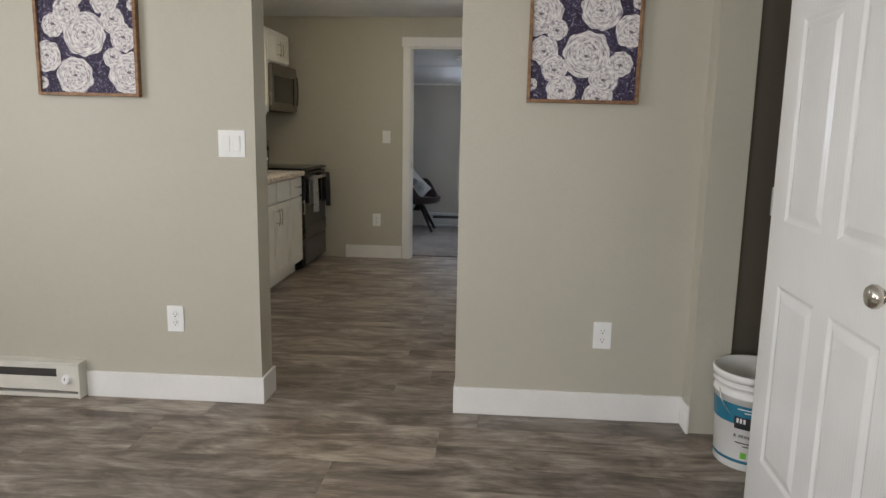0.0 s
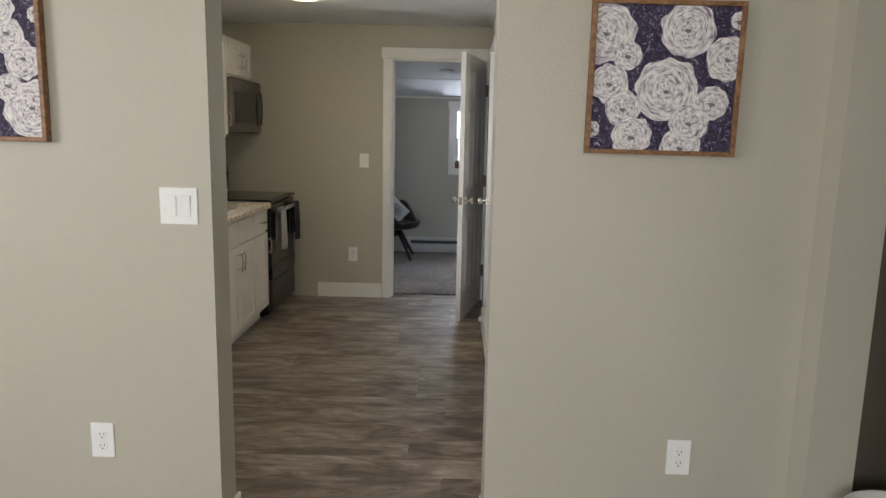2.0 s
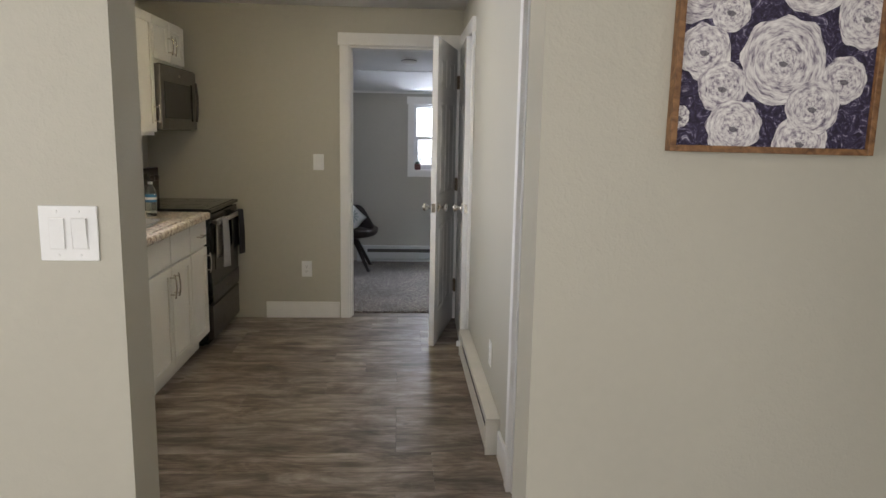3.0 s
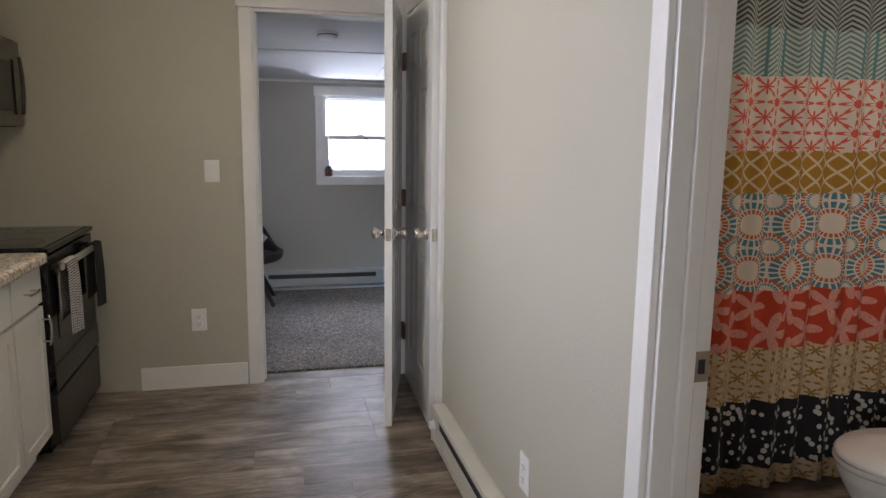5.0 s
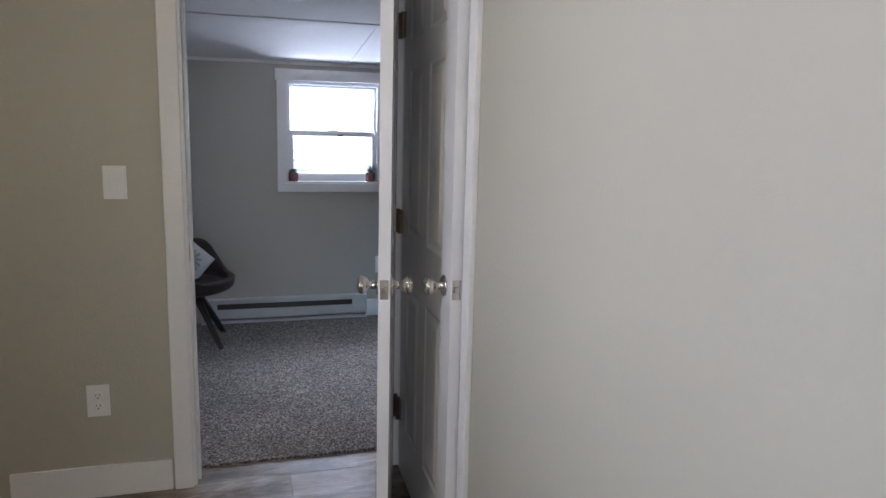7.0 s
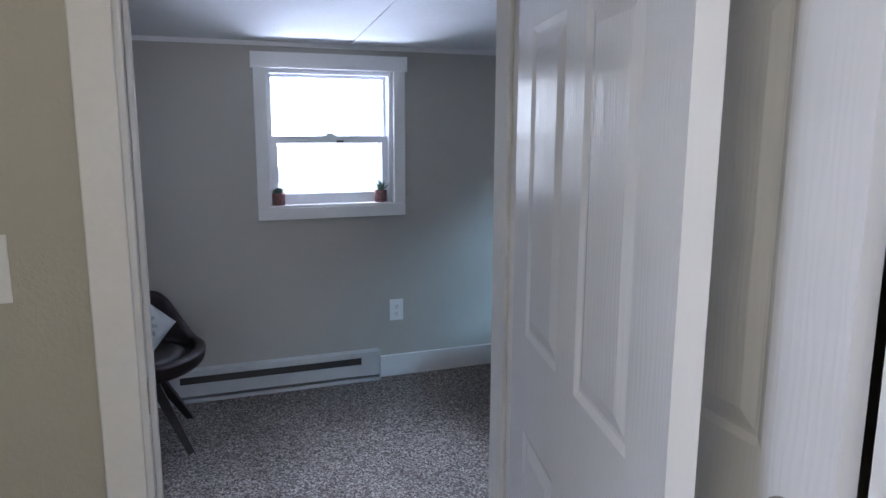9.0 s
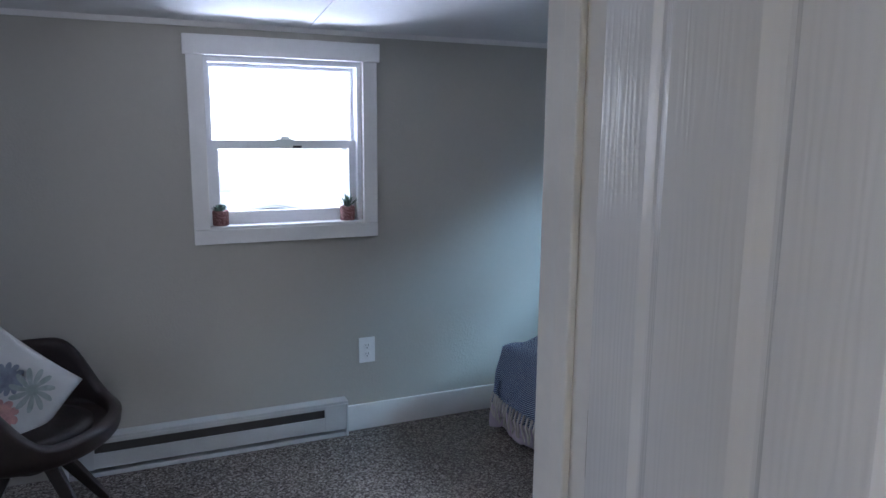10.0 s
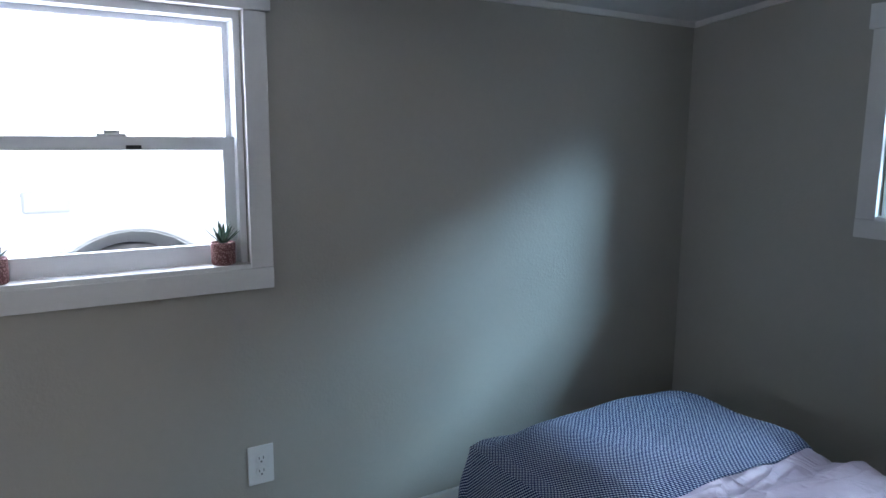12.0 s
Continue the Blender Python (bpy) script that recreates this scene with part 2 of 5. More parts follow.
def tube(points, radius, steps=10, closed_ends=True, taper=None):
    """A round bar along points."""
    bm = bmesh.new()
    pts = [Vector(p) for p in points]
    rings = []
    for i, p in enumerate(pts):
        d = (pts[min(i + 1, len(pts) - 1)] - pts[max(i - 1, 0)]).normalized()
        q = d.to_track_quat("Z", "Y")
        r = radius if taper is None else radius + (taper - radius) * i / (len(pts) - 1)
        rings.append([bm.verts.new(p + q @ Vector((r * math.cos(2 * math.pi * k / steps), r * math.sin(2 * math.pi * k / steps), 0))) for k in range(steps)])
    for a, b in zip(rings, rings[1:]):
        for k in range(steps):
            bm.faces.new((a[k], a[(k + 1) % steps], b[(k + 1) % steps], b[k]))
    if closed_ends:
        bm.faces.new(rings[0][::-1])
        bm.faces.new(rings[-1])
    bmesh.ops.recalc_face_normals(bm, faces=bm.faces)
    return bm


def mesh_of(name, bm, material, smooth=False):
    me = bpy.data.meshes.new(name)
    bm.to_mesh(me)
    bm.free()
    me.materials.append(material)
    if smooth:
        me.shade_smooth()
    return me


def part(name, bm, material, parent, label="", smooth=False):
    ob = new(name, mesh_of(name, bm, material, smooth))
    ob.parent = parent
    return tagged(ob, label)


def thing(name, m, label, category, group="", kind=""):
    ob = new(name)
    ob.matrix_world = m
    return tagged(ob, label, category, group, kind)


def setting(name, bm, material, label, category, smooth=False):
    return tagged(new(name, mesh_of(name, bm, material, smooth)), label, category, kind="structure")


# ---- large structure ----
WA, WA2 = 2.772, 2.922          # wall between living room and kitchen
WB, WB2 = 6.515, 6.655          # wall between kitchen and bedroom
WC, WC2 = 8.866, 9.01           # bedroom window wall
KC, LC = 2.30, 2.40             # kitchen and living-room ceiling heights

setting("subfloor", boxes((-3.4, 2.3, -2.1, 6.655, -0.2, -0.008)), SLOT, "dark subfloor under the vinyl planks", "floor")
setting("bedroom_floor", boxes((-3.1, 2.4, 6.655, 9.01, -0.2, 0.012)), CARPET, "speckled brown and beige cut-pile carpet", "carpet")
setting("wall_living_left", boxes((-3.4, -1.045, WA, WA2, 0, LC)), GREIGE, "greige textured wall left of the kitchen opening", "wall")
setting("wall_living_right", boxes((-0.150, 2.3, WA, WA2 + 0.033, 0, LC), (0.862, 1.015, 2.662, WA - 0.001, 0, LC)), GREIGE, "greige textured wall with a short return", "wall")
# added sheet; its dark brown colour stands in for the alcove's shade
setting("alcove_panel", boxes((1.0151, 2.15, WA - 0.02, WA - 0.0005, 0, LC)), plain("olive_brown_shade", (0.13, 0.112, 0.082), 0.6), "dark olive-brown sheet standing in for shade at the alcove's back", "wall panel")
setting("wall_header", boxes((-1.0449, -0.1501, WA, WA2, 2.12, LC)), GREIGE, "greige header over the kitchen opening", "wall")
setting("wall_living_west", boxes((-3.4, -3.25, -2.1, -0.2, 0, LC), (-3.4, -3.25, 1.4, WA, 0, LC), (-3.4, -3.25, -0.2, 1.4, 0, 0.9), (-3.4, -3.25, -0.2, 1.4, 2.2, LC)), GREIGE, "greige living-room wall with a window opening", "wall")
setting("wall_living_south", boxes((-3.25, -1.7, -2.1, -1.95, 0, LC), (-0.1, 2.3, -2.1, -1.95, 0, LC), (-1.7, -0.1, -2.1, -1.95, 0, 0.85), (-1.7, -0.1, -2.1, -1.95, 2.15, LC)), GREIGE, "greige entry wall with a window opening", "wall")
setting("wall_living_east", boxes((0.985, 1.1, -1.95, 2.09, 0, LC), (1.1, 2.3, 1.95, 2.09, 0, LC), (2.15, 2.3, 2.09, WA, 0, LC)), GREIGE, "greige wall beside the entry and its dark alcove", "wall")
setting("ceiling_living", boxes((-3.4, 2.3, -2.1, WA, LC, LC + 0.1)), CEIL, "flat white living-room ceiling", "ceiling")
setting("wall_kitchen_west", boxes((-2.42, -2.29, WA2, 4.2, 0, KC), (-2.42, -2.29, 5.1, WB, 0, KC), (-2.42, -2.29, 4.2, 5.1, 0, 1.1), (-2.42, -2.29, 4.2, 5.1, 1.95, KC)), GREIGE, "greige kitchen wall behind the cabinets", "wall")
setting("wall_kitchen_east", boxes((0.0, 0.12, WA2 + 0.0331, 3.02, 0, KC), (0.0, 0.12, 3.846, 5.685, 0, KC), (0.0, 0.12, 3.0201, 3.8459, 2.05, KC), (0.0, 0.12, 5.6851, 6.4699, 2.05, KC), (0.0, 0.12, 6.47, WB, 0, KC)), GREIGE, "pale greige kitchen wall with bathroom and closet doorways", "wall")
setting("wall_kitchen_north", boxes((-2.42, -0.835, WB, WB2, 0, KC), (-0.835, -0.035, WB, WB2, 2.05, KC), (-0.035, 0.9, WB, WB2, 0, KC)), GREIGE, "greige wall with the bedroom doorway", "wall")
setting("ceiling_kitchen", boxes((-2.42, 2.3, WA2, WB2, KC, KC + 0.1)), CEIL, "flat white kitchen ceiling", "ceiling")
setting("wall_closet", boxes((0.75, 0.9, 5.2, WB, 0, KC), (0.12, 0.75, 5.2, 5.3, 0, KC)), GREIGE, "plain closet back wall", "wall")
setting("wall_bath", boxes((1.9, 2.05, WA2, 5.2, 0, KC), (0.12, 1.9, 5.1, 5.2, 0, KC)), GREIGE, "plain bathroom wall", "wall")
W1 = (-0.312, 0.362, 1.005, 1.715)     # bedroom window opening: x0, x1, z0, z1
setting("wall_bedroom_north", boxes((-3.1, W1[0], WC, WC2, 0, 2.2), (W1[1], 2.4, WC, WC2, 0, 2.2), (W1[0], W1[1], WC, WC2, 0, W1[2]), (W1[0], W1[1], WC, WC2, W1[3], 2.2)), COOL, "grey-greige bedroom wall with a window", "wall")
W2 = (7.46, 8.09, 1.12, 1.73)          # side window opening: y0, y1, z0, z1
EX = 2.2
setting("wall_bedroom_east", boxes((EX, EX + 0.14, WB2, W2[0], 0, 2.3), (EX, EX + 0.14, W2[1], WC, 0, 2.3), (EX, EX + 0.14, W2[0], W2[1], 0, W2[2]), (EX, EX + 0.14, W2[0], W2[1], W2[3], 2.3)), COOL, "grey-greige bedroom wall with a side window", "wall")
setting("wall_bedroom_west", boxes((-2.95, -2.8, WB2, 7.4, 0, 2.3), (-2.95, -2.8, 8.2, WC, 0, 2.3), (-2.95, -2.8, 7.4, 8.2, 0, 1.1), (-2.95, -2.8, 7.4, 8.2, 1.8, 2.3)), COOL, "grey-greige bedroom wall", "wall")
setting("wall_bedroom_south", boxes((-2.95, -0.836, WB2 - 0.002, WB2 + 0.004, 0, 2.3), (-0.034, 2.3, WB2 - 0.002, WB2 + 0.004, 0, 2.3)), COOL, "grey-greige bedroom side of the door wall", "wall")


def sloped_ceiling():
    bm = bmesh.new()
    def zc(y):
        return 1.842 + 0.108 * (WC - y)
    for x0, x1, y0, y1, lift, thick in ((-2.95, 2.35, WB2, 9.0, 0.0, 0.08), (-2.8, EX, 7.735, 7.775, -0.006, 0.005), (0.12, 0.15, 7.775, WC - 0.02, -0.006, 0.005), (0.9, 0.93, WB2, 7.735, -0.006, 0.005)):
        vs = [bm.verts.new((x, y, zc(y) + lift + d)) for d in (0, thick) for x, y in ((x0, y0), (x1, y0), (x1, y1), (x0, y1))]
        for f in ((0, 3, 2, 1), (4, 5, 6, 7), (0, 1, 5, 4), (1, 2, 6, 5), (2, 3, 7, 6), (3, 0, 4, 7)):
            bm.faces.new([vs[k] for k in f])
    return bm


setting("ceiling_bedroom", sloped_ceiling(), CEIL, "low sloped white ceiling panels with batten seams", "ceiling")
setting("ceiling_trim", boxes((-2.8, EX, WC - 0.014, WC, 1.822, 1.85)), TRIM, "thin white cove trim at the ceiling", "trim")


def ceiling_trim_slope():
    bm = bmesh.new()
    ends = []
    for y in (WB2 + 0.005, WC - 0.015):
        z = 1.842 + 0.108 * (WC - y)
        ends.append([bm.verts.new(p) for p in ((EX - 0.014, y, z - 0.022), (EX, y, z - 0.022), (EX, y, z + 0.006), (EX - 0.014, y, z + 0.006))])
    for k in range(4):
        bm.faces.new((ends[0][k], ends[0][(k + 1) % 4], ends[1][(k + 1) % 4], ends[1][k]))
    bm.faces.new(ends[0][::-1])
    bm.faces.new(ends[1])
    bmesh.ops.recalc_face_normals(bm, faces=bm.faces)
    return bm


setting("ceiling_trim_side", ceiling_trim_slope(), TRIM, "thin white cove trim along the sloped ceiling", "trim")


def baseboard(name, x0, x1, y0, y1, z0=0.0, h=0.125):
    bm = boxes((x0, x1, y0, y1, z0, z0 + h), bevel=0.003)
    return setting(name, bm, TRIM, "white painted flat baseboard", "baseboard")


baseboard("baseboard_living_left", -1.885, -1.033, WA - 0.013, WA)
baseboard("baseboard_jamb_left", -1.045, -1.0331, WA + 0.0001, WA2 + 0.02)
baseboard("baseboard_living_right", -0.156, 0.850, WA - 0.013, WA)
baseboard("baseboard_jamb_right", -0.156, -0.150, WA + 0.0001, WA2 + 0.045)
baseboard("baseboard_return", 0.850, 0.862, 2.65, WA - 0.0001)
baseboard("baseboard_kitchen_north", -1.46, -0.905, WB - 0.013, WB)
baseboard("baseboard_kitchen_east", -0.013, 0.0, 3.903, 4.15)
baseboard("baseboard_bedroom_north", 0.262, EX, WC - 0.014, WC, 0.012, 0.125)
baseboard("baseboard_bedroom_east", EX - 0.014, EX, WB2, WC - 0.015, 0.012, 0.125)


def doorway_trim(name, along, fixed, out, a0, a1, top, depth, wide=0.062):
    """Casing legs, a flat head and jamb linings of a doorway. along: 'x' or 'y'; out: side on which the casing stands."""
    root = tagged(new(name), "white painted flat door casing and jamb", "door frame", kind="structure")
    def put(nm, u0, u1, v0, v1, z0, z1, bevel=0.003):
        args = (u0, u1, v0, v1, z0, z1) if along == "x" else (v0, v1, u0, u1, z0, z1)
        part(nm, boxes(args, bevel=bevel), TRIM, root)
    lo, hi = sorted((fixed, fixed + out * 0.018))
    put("casing", a0 - wide, a0 + 0.006, lo, hi, 0, top - 0.001)
    put("casing", a1 - 0.006, a1 + wide, lo, hi, 0, top - 0.001)
    lo2, hi2 = sorted((fixed, fixed + out * 0.024))
    put("head_casing", a0 - wide - 0.012, a1 + wide + 0.012, lo2, hi2, top, top + 0.088)
    d0, d1 = sorted((fixed, fixed - out * depth))
    put("jamb", a0, a0 + 0.018, d0, d1, 0, top)
    put("jamb", a1 - 0.018, a1, d0, d1, 0, top)
    put("head_jamb", a0 + 0.0181, a1 - 0.0181, d0, d1, top - 0.018, top)
    s0, s1 = sorted((fixed - out * 0.045, fixed - out * 0.08))
    put("door_stop", a0 + 0.0181, a0 + 0.03, s0, s1, 0, top - 0.0181)
    put("door_stop", a1 - 0.03, a1 - 0.0181, s0, s1, 0, top - 0.0181)
    return root


frame_bed = doorway_trim("door_frame_1", "x", WB, -1, -0.835, -0.035, 2.03, 0.14)
frame_closet = doorway_trim("door_frame_2", "y", 0.0, -1, 5.685, 6.47, 2.03, 0.12, 0.055)
frame_bath = doorway_trim("door_frame_3", "y", 0.0, -1, 3.02, 3.846, 2.03, 0.12, 0.054)
part("strike_plate", boxes((-0.8172, -0.8155, WB + 0.012, WB + 0.04, 0.89, 0.955)), NICKEL, frame_bed, "satin nickel strike plate")
part("strike_plate", boxes((0.083, 0.117, 3.8262, 3.8279, 0.90, 0.965), bevel=0.0004), NICKEL, frame_bath, "satin nickel strike plate")
part("strike_hole", boxes((0.093, 0.108, 3.8255, 3.8263, 0.917, 0.948)), SLOT, frame_bath)


def six_panel_door(name, m, width, label, knob_at, hinge_side=True, knob_z=0.925, knobs=(-1, 1), height=2.0, pin=1):
    """A moulded six-panel door; local x runs from the hinge edge to the free edge, y is its thickness."""
    root = tagged(new(name), label, "door", kind="structure")
    root.matrix_world = m
    t, s, mid = 0.035, 0.115, 0.10
    pw = (width - 2 * s - mid) / 2
    xs = [0, s, s + pw, s + pw + mid, width - s, width]
    zs = [0, 0.21, 0.80, 1.00, 1.60, 1.70, 1.89, height]
    bm = bmesh.new()
    for side in (-1, 1):
        grid = [[bm.verts.new((x, side * t / 2, z)) for x in xs] for z in zs]
        panels = []
        for j in range(len(zs) - 1):
            for i in range(len(xs) - 1):
                q = [grid[j][i], grid[j][i + 1], grid[j + 1][i + 1], grid[j + 1][i]]
                f = bm.faces.new(q if side < 0 else q[::-1])
                if i in (1, 3) and j in (1, 3, 5):
                    panels.append(f)
        for thick, depth in ((0.007, -0.004), (0.012, -0.005), (0.006, 0.0), (0.024, 0.006)):
            bmesh.ops.inset_individual(bm, faces=panels, thickness=thick, depth=depth, use_even_offset=True)
    for x in (0, width):
        bm.faces.new([bm.verts.new(p) for p in ((x, -t / 2, 0), (x, t / 2, 0), (x, t / 2, height), (x, -t / 2, height))])
    for z in (0, height):
        bm.faces.new([bm.verts.new(p) for p in ((0, -t / 2, z), (width, -t / 2, z), (width, t / 2, z), (0, t / 2, z))])
    bmesh.ops.recalc_face_normals(bm, faces=bm.faces)
    part("slab", bm, DOOR, root)
    for side in knobs:
        turn = Matrix.Translation((knob_at, side * t / 2, knob_z)) @ pose(0, 0, 0, -90 if side > 0 else 90)
        part("knob", lathe(((0, 0), (0.032, 0), (0.032, 0.004), (0.027, 0.008), (0.013, 0.011), (0.011, 0.030), (0.020, 0.036), (0.0265, 0.046), (0.027, 0.055), (0.022, 0.063), (0.008, 0.066), (0, 0.066)), 24, turn), NICKEL, root, "satin nickel round knob", True)
    part("latch_plate", boxes((width, width + 0.0016, -0.0125, 0.0125, knob_z - 0.029, knob_z + 0.029), bevel=0.0005), NICKEL, root)
    part("latch_bolt", boxes((width + 0.0016, width + 0.009, -0.007, 0.007, knob_z - 0.009, knob_z + 0.009), bevel=0.002), NICKEL, root)
    if hinge_side:
        for z in (0.26, 1.03, 1.77):
            bm = boxes((-0.0022, -0.0004, -0.017, 0.017, z - 0.045, z + 0.045))
            h = part("hinge", bm, BRONZE, root, "dark bronze butt hinge")
            part("hinge_pin", tube([(-0.003, pin * (t / 2 + 0.007), z - 0.047), (-0.003, pin * (t / 2 + 0.007), z + 0.047)], 0.0085), BRONZE, h)
            a, b = sorted((pin * (t / 2 + 0.0004), pin * (t / 2 + 0.0022)))
            part("hinge_leaf", boxes((0.0, 0.026, a, b, z - 0.045, z + 0.045)), BRONZE, h)
    return root


# the bedroom door stands open into the kitchen, the closet door is ajar, the entry door is open
six_panel_door("door_1", pose(-0.057, 6.492, 0.012, 0, 0, 180 + 76.5), 0.765, "white moulded six-panel bedroom door standing open", 0.70)
six_panel_door("door_2", pose(-0.006, 6.45, 0.012, 0, 0, -91.8), 0.742, "white moulded six-panel closet door slightly ajar", 0.675, pin=-1)
six_panel_door("door_3", pose(0.915, 2.075, 0.012, 0, 0, -92), 0.865, "white moulded six-panel entry door standing open", 0.80)


def window(name, m, w, h, label, sash_label):
    """A single-hung window: local x along the wall, y outwards, z up from the opening's lower edge; the room is at y < 0."""
    root = tagged(new(name), label, "window", kind="structure")
    root.matrix_world = m
    c = 0.060
    part("casing", boxes((-c, 0.004, -0.018, 0, -0.0, h - 0.001), bevel=0.002), TRIM, root)
    part("casing", boxes((w - 0.004, w + c, -0.018, 0, -0.0, h - 0.001), bevel=0.002), TRIM, root)
    part("head_casing", boxes((-c - 0.012, w + c + 0.012, -0.024, 0, h, h + 0.078), bevel=0.002), TRIM, root)
    part("apron", boxes((-c, w + c, -0.020, 0, -0.062, -0.001), bevel=0.002), TRIM, root)
    part("window_sill", boxes((0.0, w, -0.015, 0.125, -0.004, 0.012), bevel=0.002), TRIM, root)
    d = 0.045
    frame_o = boxes((0.004, 0.022, 0.02, 0.12, 0.012, h), (w - 0.022, w - 0.004, 0.02, 0.12, 0.012, h), (0.022, w - 0.022, 0.02, 0.12, h - 0.022, h), (0.022, w - 0.022, 0.05, 0.12, 0.0121, 0.03))
    part("window_frame", frame_o, SASH, root, "white vinyl window frame")
    zm = h * 0.52
    lower = boxes((0.022, 0.054, 0.05, 0.08, 0.03, zm), (w - 0.054, w - 0.022, 0.05, 0.08, 0.03, zm), (0.054, w - 0.054, 0.05, 0.08, 0.03, 0.066), (0.054, w - 0.054, 0.05, 0.08, zm - 0.036, zm))
    lo = part("lower_sash", lower, SASH, root, sash_label)
    pane = part("pane", boxes((0.05, w - 0.05, 0.064, 0.067, 0.065, zm - 0.03)), GLASS, lo)
    pane.visible_shadow = False
    part("sash_lock", boxes((w / 2 - 0.035, w / 2 + 0.035, 0.052, 0.078, zm, zm + 0.007), (w / 2 - 0.018, w / 2 + 0.02, 0.055, 0.072, zm + 0.007, zm + 0.016), bevel=0.002), SASH, lo)
    part("warning_label", boxes((w / 2 - 0.02, w / 2 + 0.03, 0.0488, 0.0496, zm - 0.033, zm - 0.023)), PLASTIC, lo)
    part("warning_bar", boxes((w / 2 + 0.032, w / 2 + 0.07, 0.0488, 0.0496, zm - 0.033, zm - 0.023)), SLOT, lo, "dark printed warning bar")
    upper = boxes((0.022, 0.036, 0.085, 0.112, zm - 0.03, h - 0.022), (w - 0.036, w - 0.022, 0.085, 0.112, zm - 0.03, h - 0.022), (0.036, w - 0.036, 0.085, 0.112, h - 0.038, h - 0.022), (0.036, w - 0.036, 0.085, 0.112, zm - 0.03, zm))
    up = part("upper_sash", upper, SASH, root)
    pane = part("pane", boxes((0.03, w - 0.03, 0.097, 0.1, zm - 0.005, h - 0.03)), GLASS, up)
    pane.visible_shadow = False
    return root


window("window_1", pose(W1[0], WC, W1[2]), W1[1] - W1[0], W1[3] - W1[2], "white single-hung bedroom window with flat casing", "white vinyl lower sash")
window("window_2", pose(EX, W2[1], W2[2], 0, 0, -90), W2[1] - W2[0], W2[3] - W2[2], "white single-hung side window with flat casing", "white vinyl lower sash")


# ---- small fixtures ----
def outlet(m, label):
    """A duplex outlet; local x along the wall, y into the room, z up."""
    root = thing("outlet", m, label, "outlet", "wall outlets")
    part("cover_plate", boxes((-0.039, 0.039, 0, 0.005, -0.061, 0.061), bevel=0.002), PLASTIC, root)
    for z in (-0.02, 0.02):
        face = part("receptacle", lathe(((0, 0.0052), (0.0165, 0.0052), (0.0165, 0.007), (0.0155, 0.0078), (0, 0.0078)), 20, Matrix.Translation((0, 0, z)) @ pose(0, 0, 0, -90)), PLASTIC, root)
        part("slots", boxes((-0.0075, -0.0055, 0.0078, 0.0083, z - 0.001, z + 0.008), (0.0055, 0.0075, 0.0078, 0.0083, z - 0.001, z + 0.007), (-0.0025, 0.0025, 0.0078, 0.0083, z - 0.0105, z - 0.006)), SLOT, face)
    part("screw", lathe(((0, 0.005), (0.003, 0.005), (0.0025, 0.0062), (0, 0.0064)), 10, pose(0, 0, 0, -90)), PLASTIC, root)
    return root


def light_switch(m, gangs, label):
    root = thing("light_switch", m, label, "light switch")
    w = 0.039 if gangs == 1 else 0.0605
    part("cover_plate", boxes((-w, w, 0, 0.005, -0.059, 0.059), bevel=0.002), PLASTIC, root)
    for k in range(gangs):
        x = 0 if gangs == 1 else (-0.023, 0.023)[k]
        part("rocker_frame", boxes((x - 0.0175, x + 0.0175, 0.0051, 0.0058, -0.0345, 0.0345)), TRIM, root)
        bm = boxes((x - 0.0155, x + 0.0155, 0.0059, 0.0085, -0.0325, 0.0325), bevel=0.001)
        for v in bm.verts:
            v.co.y += 0.0025 * (v.co.z / 0.0325 if v.co.y > 0.007 and gangs - 1 - k else 0)
        part("rocker", bm, PLASTIC, root)
        for z in (-0.047, 0.047):
            part("screw", lathe(((0, 0.005), (0.003, 0.005), (0.0025, 0.0062), (0, 0.0064)), 10, Matrix.Translation((x, 0, z)) @ pose(0, 0, 0, -90)), PLASTIC, root)
    return root


# local y points out of the wall: 180 for walls that face -y, 90 for those that face -x
outlet(pose(-1.443, WA, 0.392, 0, 0, 180), "white duplex outlet on the greige wall above the heater")
outlet(pose(0.495, WA, 0.389, 0, 0, 180), "white duplex outlet below the rose print")
outlet(pose(-1.152, WB, 0.38, 0, 0, 180), "white duplex outlet beside the bedroom doorway")
outlet(pose(0.0, 4.535, 0.355, 0, 0, 90), "white duplex outlet above the kitchen heater")
outlet(pose(0.368, WC, 0.40, 0, 0, 180), "white duplex outlet under the bedroom window")
light_switch(pose(-1.150, WA, 1.194, 0, 0, 180), 2, "white double rocker light switch by the opening")
light_switch(pose(-1.056, WB, 1.187, 0, 0, 180), 1, "white single rocker light switch beside the doorway")
light_switch(pose(1.19, WA - 0.02, 1.0, 0, 0, 180), 1, "white single light switch in the dark alcove")


